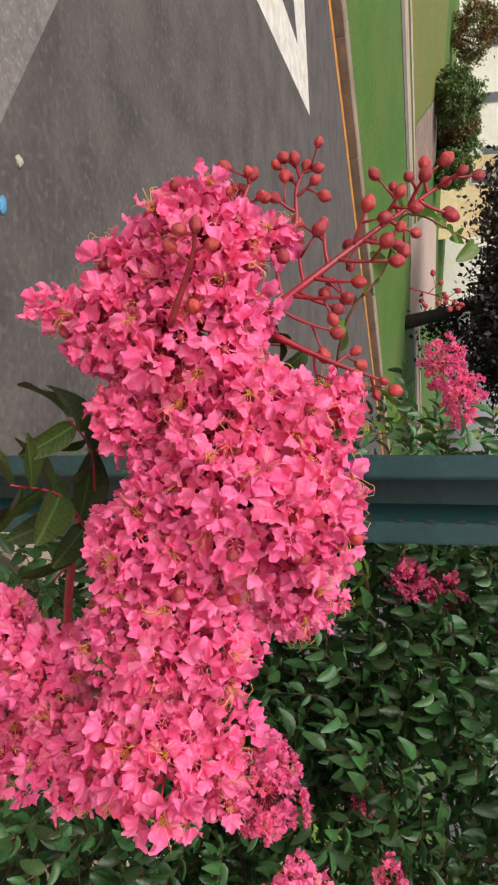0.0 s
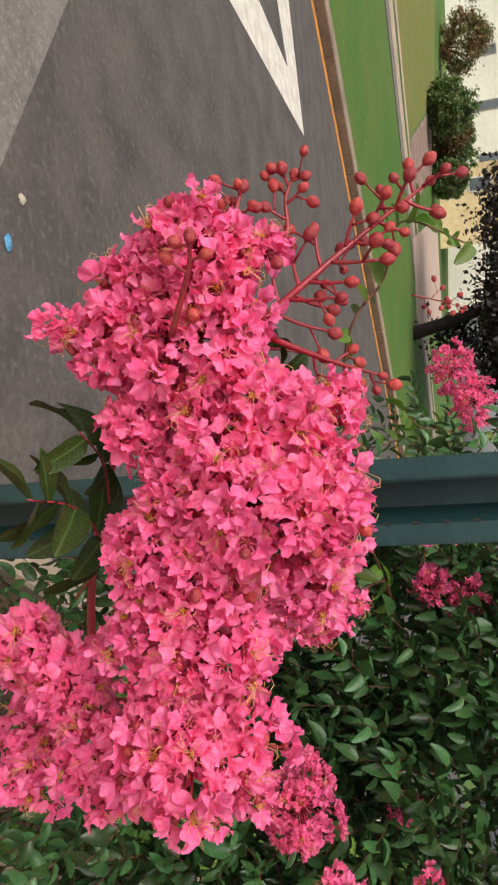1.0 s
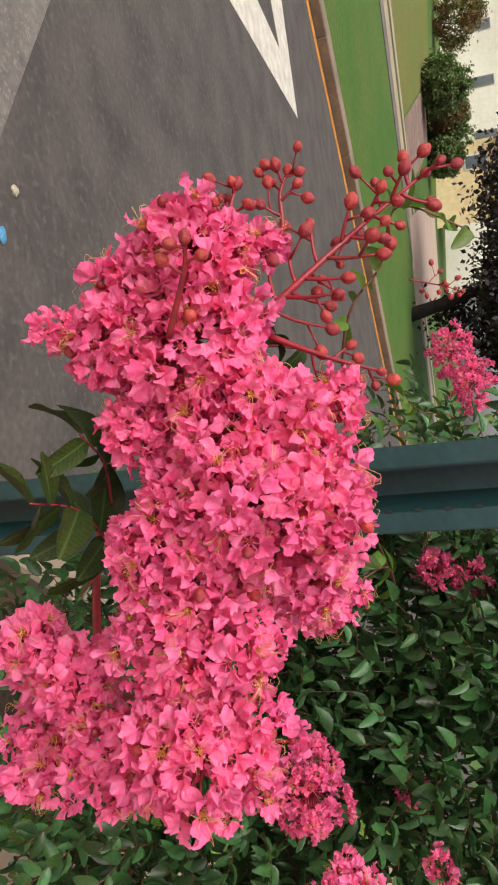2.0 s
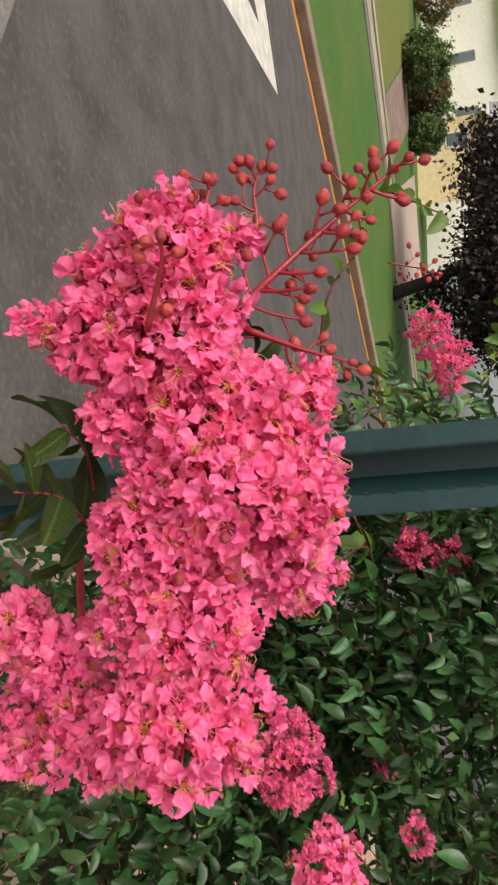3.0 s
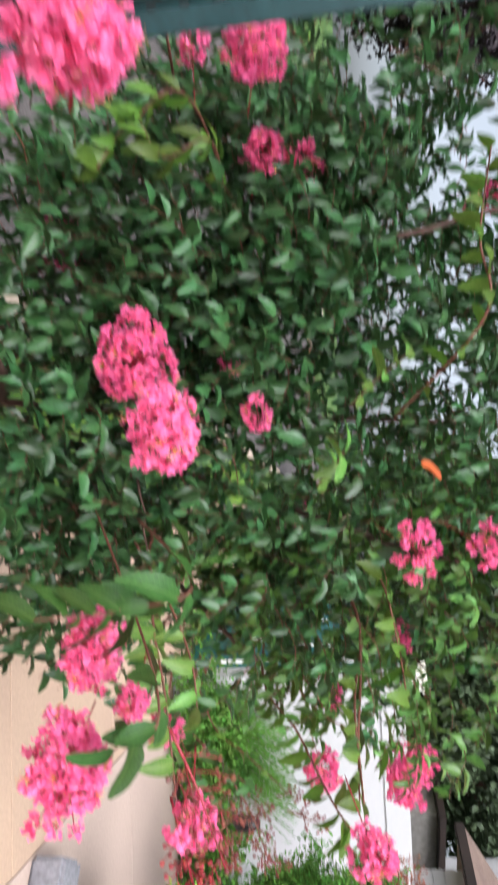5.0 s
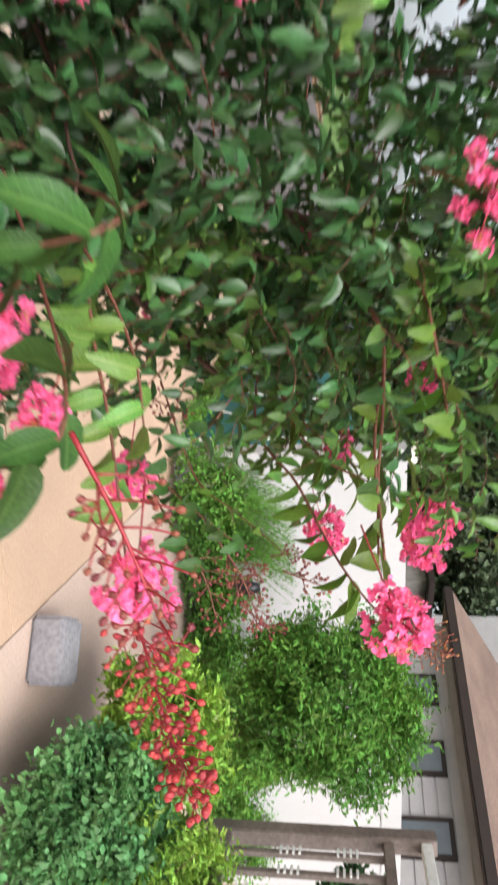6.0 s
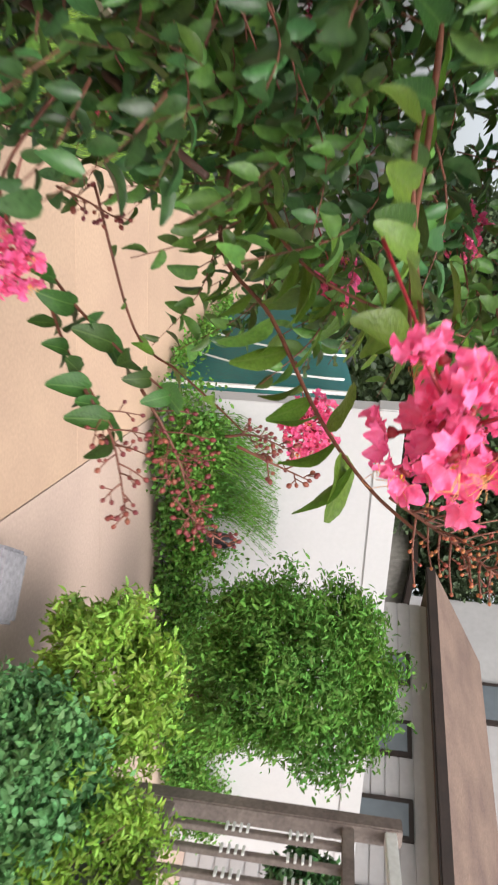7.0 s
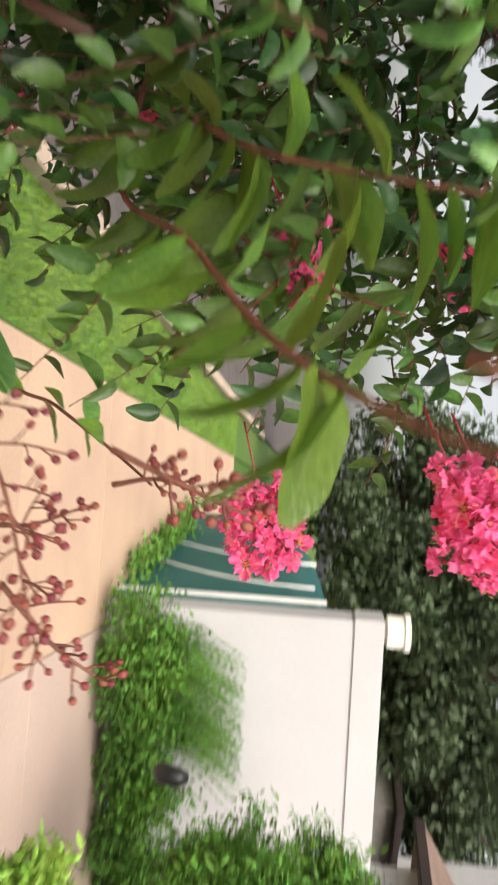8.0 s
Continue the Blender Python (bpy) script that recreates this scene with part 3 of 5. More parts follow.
def bud_spray(plant, keys, n_side, reach, bud_r, meshes, material, label, seed, per=3, first=0.15, thick=0.0024, flat=1.0):
    """A branching spray of buds: a main stalk, side stalks, buds at their ends."""
    r = random.Random(seed)
    main = curve_points(keys, 6)
    tubes = [tube(main, [thick * (1 - 0.65 * i / (len(main) - 1)) for i in range(len(main))], 6)]
    seats = []
    L = len(main) - 1
    for k in range(n_side):
        t = first + (1 - first) * (k + 0.5) / n_side
        i = min(int(t * L), L - 1)
        p = main[i].lerp(main[i + 1], t * L - i)
        ax = (main[i + 1] - main[i]).normalized()
        side = Matrix.Rotation(k * 2.2 + r.uniform(-0.4, 0.4), 3, ax) @ ax.orthogonal().normalized()
        side.y *= flat
        ln = reach * (1.15 - 0.75 * t) * r.uniform(0.75, 1.2)
        tipp = p + (side.normalized() * 0.85 + ax * 0.55).normalized() * ln
        sub = curve_points([p, p.lerp(tipp, 0.5) + ax * ln * -0.05, tipp], 3)
        tubes.append(tube(sub, [thick * (0.5 - 0.03 * q) for q in range(len(sub))], 5))
        d = (tipp - p).normalized()
        seats.append((tipp, d))
        for q in range(per - 1):
            at = sub[max(1, len(sub) - 3 - q)]
            dd = (d * 0.6 + (Matrix.Rotation(r.uniform(0, 6.28), 3, d) @ d.orthogonal().normalized())).normalized()
            e = at + dd * bud_r * r.uniform(2.6, 4.6)
            tubes.append(tube([at, at.lerp(e, 0.5), e], [thick * 0.34, thick * 0.3, thick * 0.28], 4))
            seats.append((e, dd))
    seats.append((main[-1], (main[-1] - main[-2]).normalized()))
    v, f = joined(tubes)
    p = part("bud_panicle", mesh("bud_stalk", v, f, material), plant, None, label)
    for i, (at, d) in enumerate(seats):
        s = bud_r * r.uniform(0.78, 1.15)
        part("bud", meshes[i % len(meshes)], p, Matrix.Translation(at + d * s * 0.9) @ frame_to(d) @ Matrix.Diagonal((s, s, s, 1)))
    return p


def leafy_branch(plant, keys, n, size, material_leaf, material_stem, label, seed, thick=0.003, first=0.1, droop=0.2, bare=0.0, lean=(0, 0, 0), hang=None, wide=0.51):
    """A branch seen close by: each leaf is a part of its own."""
    r = random.Random(seed)
    pts = curve_points(keys, 8)
    v, f = tube(pts, [thick * (1 - 0.55 * i / (len(pts) - 1)) for i in range(len(pts))], 7)
    b = part("branch", mesh("branch", v, f, material_stem), plant, None, label)
    L = len(pts) - 1
    shapes = [mesh("leaf", *leaf_shape(1, wide * r.uniform(0.87, 1.13), r.uniform(0.2, 0.7), r.uniform(0.05, 0.5), rows=7), material_leaf) for _ in range(4)]
    for k in range(n):
        t = first + (1 - first - bare) * k / max(n - 1, 1)
        i = min(int(t * L), L - 1)
        p = pts[i].lerp(pts[i + 1], t * L - i)
        ax = (pts[i + 1] - pts[i]).normalized()
        side = ax.cross(Vector((0, 0, 1)))
        side = side.normalized() if side.length > 0.1 else ax.orthogonal().normalized()
        out = side * (1 if k % 2 else -1) * r.uniform(0.7, 1.1) + ax * r.uniform(0.2, 0.7) + Vector((0, 0, r.uniform(-0.6, 0.35) - droop)) + Vector(lean)
        if hang:
            out = Vector(hang) * (1 if k % 4 else -0.8) + ax * r.uniform(-0.15, 0.4) + Vector((r.uniform(-0.3, 0.3), r.uniform(-0.4, 0.4), r.uniform(-0.3, 0.3)))
        s = size * r.uniform(0.72, 1.12)
        part("leaf", shapes[k % 4], b, leaf_pose(p, out, s, r.uniform(-0.6, 0.6), r.uniform(-0.3, 0.3)))
    return b

# ---- the crape myrtle shrub ----
ROOT = Vector((0.92, 1.95, 0.03))
shrub = thing("crape_myrtle", ROOT, "crape myrtle shrub in bloom with pink panicles beside a green post", "shrub")
CROWN = [  # centre, radii, twigs
    ((0.95, 1.80, 1.60), (0.74, 0.52, 0.86), 960),
    ((0.72, 1.48, 0.98), (0.62, 0.40, 0.36), 310),
    ((1.38, 1.55, 1.78), (0.42, 0.40, 0.45), 200),
    ((0.22, 2.20, 1.42), (0.30, 0.40, 0.30), 70),
    ((0.42, 1.75, 2.10), (0.36, 0.36, 0.42), 70),
    ((1.08, 1.25, 1.45), (0.26, 0.20, 0.48), 90),
    ((0.824, 1.839, 1.838), (0.24, 0.28, 0.24), 75),
    ((0.45, 1.85, 1.35), (0.28, 0.40, 0.42), 190),
    ((0.62, 1.50, 1.42), (0.22, 0.22, 0.30), 120),
    ((0.66, 1.20, 0.90), (0.24, 0.14, 0.22), 48),
    ((0.22, 1.72, 1.66), (0.18, 0.22, 0.24), 70),
    ((1.00, 1.22, 0.98), (0.24, 0.13, 0.22), 45),
    ((1.50, 1.62, 1.62), (0.22, 0.22, 0.40), 70),
]
THIN = [((0.50, 1.62, 1.93), 0.17), ((1.13, 1.35, 1.90), 0.08), ((1.05, 1.22, 1.20), 0.09), ((1.52, 1.60, 1.29), 0.17)]  # open spots in the crown
poses, brighter, tubes = [], [], []
for i, (c, r, n) in enumerate(CROWN):
    c = Vector(c)
    for k in range(int(n * 1.2)):
        d = Vector((rng.gauss(0, 1), rng.gauss(0, 1), rng.gauss(0, 1))).normalized()
        q = rng.uniform(0.25, 1.0) ** 0.5
        base = c + Vector((d.x * r[0], d.y * r[1], d.z * r[2])) * q
        if base.z < 0.62 or (base.y < 1.02 and base.x < 1.0) or any((base - Vector(o)).length < rad for o, rad in THIN):
            continue
        out = (d + Vector((0, -0.25, 0.1)) + Vector((rng.uniform(-1, 1), rng.uniform(-1, 1), rng.uniform(-1, 1))) * 0.6)
        # entry 2 and many right-hand twigs take the lightened leaf colour
        leafy_twig(base, out, rng.uniform(0.10, 0.20), rng.uniform(0.032, 0.044) if i in (2, 5) else rng.uniform(0.036, 0.050), brighter if i == 2 or (i in (0, 5) and d.x > 0.2 and rng.random() < 0.55) else poses, tubes)
foliage = part("foliage", many_leaves("foliage", [np.array(m) for m in poses], LEAF, LEAF_NP), shrub, None, "dense dark green oval leaves")
foliage["kind"] = "stuff"
foliage = part("foliage", many_leaves("foliage", [np.array(m) for m in brighter], LEAF_BRIGHTENED, LEAF_NP), shrub, None, "olive green leaves, lightened in colour on the right of the crown")
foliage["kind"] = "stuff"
v, f = joined(tubes)
twigs = part("twig_growth", mesh("twig_growth", v, f, TWIG), shrub, None, "thin red-brown twigs")
twigs["kind"] = "stuff"

STEMS = [
    [ROOT, (0.85, 1.90, 0.5), (0.70, 1.75, 1.0), (0.55, 1.65, 1.6), (0.45, 1.7, 2.2)],
    [ROOT + Vector((0.06, 0.03, 0)), (1.05, 1.95, 0.6), (1.15, 1.8, 1.2), (1.3, 1.6, 1.8), (1.35, 1.5, 2.2)],
    [ROOT + Vector((-0.05, 0.06, 0)), (0.80, 2.1, 0.5), (0.55, 2.2, 1.0), (0.25, 2.3, 1.5)],
    [ROOT + Vector((0.02, -0.05, 0)), (0.90, 1.75, 0.5), (0.75, 1.4, 0.9), (0.50, 1.0, 1.12), (0.24, 0.62, 1.22)],
    [ROOT + Vector((0.10, -0.02, 0)), (1.10, 1.8, 0.6), (1.25, 1.55, 1.1), (1.40, 1.30, 1.42)],
    [ROOT + Vector((-0.02, 0.0, 0)), (0.92, 1.85, 0.7), (0.95, 1.75, 1.3), (0.98, 1.65, 2.0)],
    [(0.62, 1.70, 1.25), (0.70, 1.35, 1.30), (0.66, 1.10, 1.28)],
    [(0.70, 1.75, 1.0), (0.85, 1.35, 1.2), (1.0, 1.1, 1.27)],
]
for i, keys in enumerate(STEMS):
    pts = curve_points(keys, 7, 0.004)
    r0 = 0.017 if i < 6 else 0.006
    v, f = tube(pts, [r0 * (1 - 0.72 * k / (len(pts) - 1)) for k in range(len(pts))], 8)
    part("stem", mesh("stem", v, f, BARK), shrub)

# the three large heads held out over the path, and those behind them
for keys in ([(0.24, 0.62, 1.22), (0.10, 0.55, 1.27), (-0.02, 0.46, 1.36), (-0.062, 0.40, 1.46)],
             [(0.24, 0.62, 1.22), (0.14, 0.54, 1.30), (0.07, 0.45, 1.40)],
             [(0.24, 0.62, 1.22), (0.22, 0.52, 1.30), (0.19, 0.45, 1.38)]):
    pts = curve_points(keys, 6)
    v, f = tube(pts, [0.0045 - 0.0001 * k for k in range(len(pts))], 6)
    part("stem", mesh("stem", v, f, STALK), shrub)
BIG = "large panicle of crinkled bright pink florets"
SIDE = "pink florets joining two large heads"
TUFT = "small tuft of pink florets"
for c, r, n, foot, size, label, buds in (
        ((-0.095, 0.402, 1.432), (0.027, 0.034, 0.037), 48, (0.0, 0.50, 1.36), 0.0158, BIG, 6),
        ((-0.048, 0.404, 1.424), (0.027, 0.036, 0.045), 52, (0.02, 0.50, 1.36), 0.0158, BIG, 3),
        ((-0.048, 0.395, 1.368), (0.017, 0.022, 0.020), 16, (0.0, 0.46, 1.38), 0.0150, SIDE, 2),
        ((-0.080, 0.405, 1.392), (0.023, 0.026, 0.025), 26, (-0.02, 0.48, 1.38), 0.0152, SIDE, 2),
        ((0.176, 0.432, 1.312), (0.022, 0.026, 0.024), 22, (0.19, 0.52, 1.30), 0.0155, SIDE, 0),
        ((-0.060, 0.390, 1.341), (0.007, 0.008, 0.008), 4, (-0.055, 0.395, 1.36), 0.0140, TUFT, 1),
        ((-0.098, 0.412, 1.476), (0.007, 0.008, 0.007), 5, (-0.09, 0.42, 1.45), 0.0140, TUFT, 2),
        ((-0.018, 0.422, 1.412), (0.012, 0.022, 0.040), 24, (0.03, 0.50, 1.36), 0.0155, SIDE, 0),
        ((0.006, 0.402, 1.383), (0.011, 0.018, 0.017), 12, (0.04, 0.48, 1.38), 0.0150, SIDE, 0),
        ((0.011, 0.410, 1.455), (0.023, 0.032, 0.056), 58, (0.07, 0.50, 1.37), 0.0158, BIG, 0),
        ((0.057, 0.406, 1.455), (0.036, 0.040, 0.062), 86, (0.10, 0.50, 1.37), 0.0158, BIG, 2),
        ((0.057, 0.412, 1.504), (0.028, 0.032, 0.021), 32, (0.09, 0.47, 1.46), 0.0155, BIG, 3),
        ((-0.006, 0.413, 1.515), (0.006, 0.008, 0.009), 4, (0.015, 0.42, 1.49), 0.0125, TUFT, 0),
        ((0.088, 0.404, 1.408), (0.029, 0.034, 0.043), 56, (0.13, 0.50, 1.36), 0.0158, BIG, 3),
        ((0.116, 0.440, 1.480), (0.014, 0.020, 0.016), 14, (0.13, 0.50, 1.42), 0.0150, SIDE, 0),
        ((0.146, 0.404, 1.410), (0.024, 0.034, 0.047), 46, (0.17, 0.50, 1.36), 0.0158, BIG, 1),
        ((0.206, 0.404, 1.410), (0.036, 0.038, 0.046), 58, (0.20, 0.50, 1.35), 0.0158, BIG, 5),
        ((0.224, 0.422, 1.345), (0.022, 0.030, 0.034), 32, (0.21, 0.52, 1.32), 0.0155, SIDE, 1),
        ((0.156, 0.440, 1.272), (0.028, 0.026, 0.020), 26, (0.18, 0.54, 1.28), 0.0158, SIDE, 1),
        ((0.242, 0.460, 1.262), (0.026, 0.028, 0.030), 30, (0.22, 0.56, 1.26), 0.0158, "pink panicle held lower behind the large heads", 0)):
    panicle(shrub, c, r, n, foot, FLORETS, size, label, axis=(0.05, 0, 1), buds=buds)
panicle(shrub, (0.173, 0.697, 1.426), (0.032, 0.040, 0.048), 60, (0.22, 0.80, 1.38), FLORETS, 0.0180, "small pink panicle behind the large heads")
# further flowers in the crown
MID = "pink panicle among dark green leaves"
for c, r, n, s in (
        ((0.597, 1.149, 1.300), (0.075, 0.05, 0.055), 60, 0.0175),
        ((0.627, 0.893, 1.399), (0.052, 0.040, 0.056), 36, 0.0175),
        ((0.298, 1.533, 1.518), (0.035, 0.03, 0.035), 16, 0.018),
        ((0.346, 1.589, 1.594), (0.042, 0.035, 0.045), 26, 0.018),
        ((-0.243, 2.343, 1.611), (0.075, 0.06, 0.075), 46, 0.020),
        ((-0.120, 2.245, 1.659), (0.065, 0.05, 0.080), 44, 0.020),
        ((-0.391, 2.255, 2.002), (0.09, 0.06, 0.09), 44, 0.020),
        ((-0.162, 2.212, 1.962), (0.045, 0.04, 0.05), 22, 0.020),
        ((-0.108, 2.218, 2.057), (0.04, 0.04, 0.05), 20, 0.020),
        ((0.140, 1.293, 1.543), (0.055, 0.04, 0.042), 36, 0.0175),
        ((0.105, 1.490, 1.410), (0.03, 0.03, 0.03), 10, 0.0175),
        ((0.474, 1.710, 1.005), (0.045, 0.05, 0.06), 22, 0.0175),
        ((0.661, 1.283, 1.450), (0.02, 0.02, 0.02), 4, 0.016),
        ((0.710, 1.138, 1.502), (0.03, 0.02, 0.03), 8, 0.016),
        ((0.915, 1.002, 1.757), (0.05, 0.03, 0.03), 14, 0.016),
        ((0.498, 2.066, 2.085), (0.04, 0.04, 0.06), 20, 0.018),
        ((0.890, 0.973, 1.870), (0.03, 0.03, 0.03), 10, 0.016),
        ((0.942, 0.811, 1.259), (0.050, 0.035, 0.045), 38, 0.0175),
        ((1.042, 0.686, 1.240), (0.068, 0.045, 0.062), 75, 0.0175),
        ((1.010, 0.773, 1.317), (0.022, 0.02, 0.022), 9, 0.016),
        ((1.125, 0.668, 1.408), (0.03, 0.025, 0.03), 14, 0.016),
        ((1.270, 0.731, 1.658), (0.030, 0.028, 0.032), 22, 0.0145),
        ((1.850, 1.406, 1.804), (0.055, 0.045, 0.050), 38, 0.0175),
        ((1.879, 1.397, 1.551), (0.045, 0.04, 0.050), 40, 0.0165),
        ((1.584, 1.360, 1.585), (0.03, 0.03, 0.03), 12, 0.016),
        ((1.413, 1.102, 1.235), (0.035, 0.03, 0.03), 26, 0.016),
        ((1.637, 1.649, 1.781), (0.03, 0.03, 0.05), 22, 0.016),
        ((1.799, 1.291, 1.754), (0.035, 0.035, 0.055), 40, 0.0165),
        ((1.446, 1.715, 1.153), (0.025, 0.025, 0.03), 9, 0.016),
        ((1.353, 1.863, 1.523), (0.03, 0.03, 0.03), 9, 0.016),
        ((1.467, 1.742, 1.386), (0.03, 0.03, 0.03), 8, 0.016)):
    c = Vector(c)
    foot = c + (Vector((0.95, 1.75, 1.3)) - c).normalized() * 0.12
    panicle(shrub, c, r, n, foot, FLORETS_FAR if c.y > 1.0 else FLORETS, s * 1.05, MID, axis=(c - foot), inner=0.2, stalk=0.0013)

# red bud sprays
bud_spray(shrub, [(-0.055, 0.413, 1.470), (-0.079, 0.421, 1.500), (-0.109, 0.440, 1.534), (-0.139, 0.455, 1.574)], 20, 0.034, 0.0039, BUDS, STALK, "spray of round red buds on a crimson stalk", 5, per=2, first=0.04, flat=0.6, thick=0.0030)
bud_spray(shrub, [(-0.044, 0.419, 1.472), (-0.026, 0.424, 1.509), (-0.015, 0.426, 1.537)], 4, 0.018, 0.0034, BUDS, STALK, "small spray of red buds", 8, per=2, first=0.25, flat=0.5)
bud_spray(shrub, [(-0.090, 0.414, 1.452), (-0.101, 0.412, 1.486), (-0.128, 0.413, 1.489), (-0.141, 0.414, 1.494)], 5, 0.018, 0.0034, BUDS, STALK, "small spray of red buds", 9, per=2, first=0.45, flat=0.5)
bud_spray(shrub, [(-0.104, 0.410, 1.439), (-0.115, 0.404, 1.455), (-0.135, 0.406, 1.463)], 4, 0.015, 0.0033, BUDS, STALK, "small spray of red buds", 10, per=2, first=0.45, flat=0.5)
bud_spray(shrub, [(-0.044, 0.375, 1.423), (-0.075, 0.355, 1.443), (-0.087, 0.346, 1.448)], 4, 0.014, 0.0036, BUDS, STALK, "small spray of red buds", 12, per=1, first=0.4, flat=0.6)
bud_spray(shrub, [(1.209, 0.777, 1.344), (1.262, 0.678, 1.388), (1.290, 0.601, 1.424), (1.304, 0.551, 1.460)], 30, 0.055, 0.0037, BUDS, STALK, "large drooping spray of red buds", 15, per=5, first=0.15)
bud_spray(shrub, [(1.555, 1.074, 1.314), (1.598, 1.039, 1.350), (1.649, 0.968, 1.379)], 13, 0.050, 0.0029, BUDS_DRY, TWIG, "spray of dull brown-red seed buds", 21, per=3, first=0.2)
bud_spray(shrub, [(1.607, 1.143, 1.355), (1.679, 1.110, 1.398), (1.748, 1.050, 1.434)], 15, 0.060, 0.0033, BUDS_DRY, TWIG, "spray of dull brown-red seed buds", 22, per=4, first=0.15)
bud_spray(shrub, [(1.723, 1.191, 1.447), (1.715, 1.189, 1.489), (1.734, 1.185, 1.539)], 8, 0.035, 0.0029, BUDS_DRY, TWIG, "spray of dull brown-red seed buds", 23, per=3)
bud_spray(shrub, [(1.757, 1.101, 1.389), (1.796, 1.087, 1.427), (1.820, 1.080, 1.464)], 8, 0.035, 0.0029, BUDS_DRY, TWIG, "spray of dull brown-red seed buds", 24, per=3)
bud_spray(shrub, [(1.747, 1.159, 1.364), (1.741, 1.154, 1.395), (1.725, 1.155, 1.432)], 7, 0.030, 0.0029, BUDS_DRY, TWIG, "spray of dull brown-red seed buds", 25, per=3)
bud_spray(shrub, [(1.642, 1.091, 1.483), (1.658, 1.083, 1.525), (1.674, 1.075, 1.571)], 7, 0.030, 0.0031, BUDS_DRY, TWIG, "spray of dull brown-red seed buds", 26, per=3)
bud_spray(shrub, [(1.520, 0.917, 1.653), (1.531, 0.887, 1.701), (1.540, 0.858, 1.742)], 24, 0.055, 0.0017, BUDS_WITHERED, TWIG, "spray of withered orange-red seed buds", 27, per=4)
bud_spray(shrub, [(1.469, 1.411, 1.179), (1.488, 1.402, 1.228), (1.507, 1.392, 1.270)], 8, 0.035, 0.0034, BUDS_DRY, TWIG, "spray of dull brown-red seed buds", 28, per=3)
bud_spray(shrub, [(-0.331, 1.608, 1.523), (-0.312, 1.621, 1.584), (-0.294, 1.631, 1.632)], 7, 0.04, 0.0058, BUDS, STALK, "small spray of red buds", 29, per=2)

bud_spray(shrub, [(0.911, 0.636, 1.414), (0.966, 0.594, 1.448), (1.035, 0.544, 1.480)], 18, 0.055, 0.0028, BUDS_DRY, STALK, "drooping spray of dull red buds", 30, per=3, first=0.2)

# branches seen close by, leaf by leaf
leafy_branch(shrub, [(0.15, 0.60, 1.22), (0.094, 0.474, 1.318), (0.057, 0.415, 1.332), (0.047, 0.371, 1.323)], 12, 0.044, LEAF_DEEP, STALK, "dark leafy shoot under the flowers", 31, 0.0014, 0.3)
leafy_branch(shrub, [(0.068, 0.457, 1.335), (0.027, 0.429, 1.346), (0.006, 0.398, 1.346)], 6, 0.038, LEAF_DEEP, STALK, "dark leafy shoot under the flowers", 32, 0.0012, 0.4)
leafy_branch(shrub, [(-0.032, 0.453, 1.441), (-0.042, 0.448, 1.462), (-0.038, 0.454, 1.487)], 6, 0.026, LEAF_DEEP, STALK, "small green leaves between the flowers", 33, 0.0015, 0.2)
leafy_branch(shrub, [(0.22, 1.6, 1.35), (-0.142, 1.199, 1.416), (-0.263, 1.166, 1.494), (-0.339, 1.124, 1.532), (-0.294, 1.151, 1.634)], 18, 0.055, LEAF_NEAR, TWIG, "leafy twig beside the red buds", 34, 0.003, 0.2)
leafy_branch(shrub, [(0.25, 2.1, 1.45), (-0.040, 1.946, 1.716), (-0.150, 1.915, 1.781), (-0.255, 1.880, 1.828)], 18, 0.065, LEAF_NEAR, TWIG, "leafy twig with fresh green leaves", 35, 0.003, 0.2)
leafy_branch(shrub, [(0.3, 2.0, 1.3), (0.011, 1.887, 1.473), (0.001, 1.814, 1.375)], 12, 0.05, LEAF_NEAR, TWIG, "leafy twig beside the post", 36, 0.003, 0.2)
leafy_branch(shrub, [(0.3, 2.0, 1.4), (0.008, 1.915, 1.593), (-0.045, 1.847, 1.510), (-0.090, 1.790, 1.474)], 14, 0.05, LEAF_NEAR, TWIG, "leafy twig beside the post", 37, 0.003, 0.2)
leafy_branch(shrub, [(0.765, 0.971, 1.601), (0.725, 0.949, 1.628), (0.687, 0.924, 1.645)], 8, 0.045, LEAF_YOUNG, TWIG, "shoot with pale young leaves", 38, 0.002, 0.2)
leafy_branch(shrub, [(0.675, 1.065, 1.659), (0.625, 1.049, 1.704), (0.581, 1.042, 1.754)], 9, 0.045, LEAF_YOUNG, TWIG, "shoot with pale young leaves", 39, 0.002, 0.2)
leafy_branch(shrub, [(1.0, 1.25, 1.25), (0.997, 1.138, 1.262), (1.069, 1.016, 1.287), (1.133, 0.904, 1.322), (1.225, 0.763, 1.355)], 18, 0.064, LEAF_YOUNG, TWIG, "drooping branch with broad fresh green leaves", 40, 0.0035, 0.25, bare=0.1)
leafy_branch(shrub, [(0.939, 1.108, 1.251), (0.974, 0.950, 1.347), (1.006, 0.856, 1.392), (1.040, 0.796, 1.406)], 9, 0.050, LEAF_YOUNG, TWIG, "shoot with broad bright green leaves", 56, 0.0025, 0.2)
leafy_branch(shrub, [(1.25, 1.45, 1.60), (1.203, 1.221, 1.657), (1.258, 1.099, 1.658), (1.291, 0.968, 1.646), (1.288, 0.831, 1.648)], 11, 0.050, LEAF_MID, TWIG, "branch with green leaves holding a flower head", 41, 0.0040, 0.1, bare=0.15)
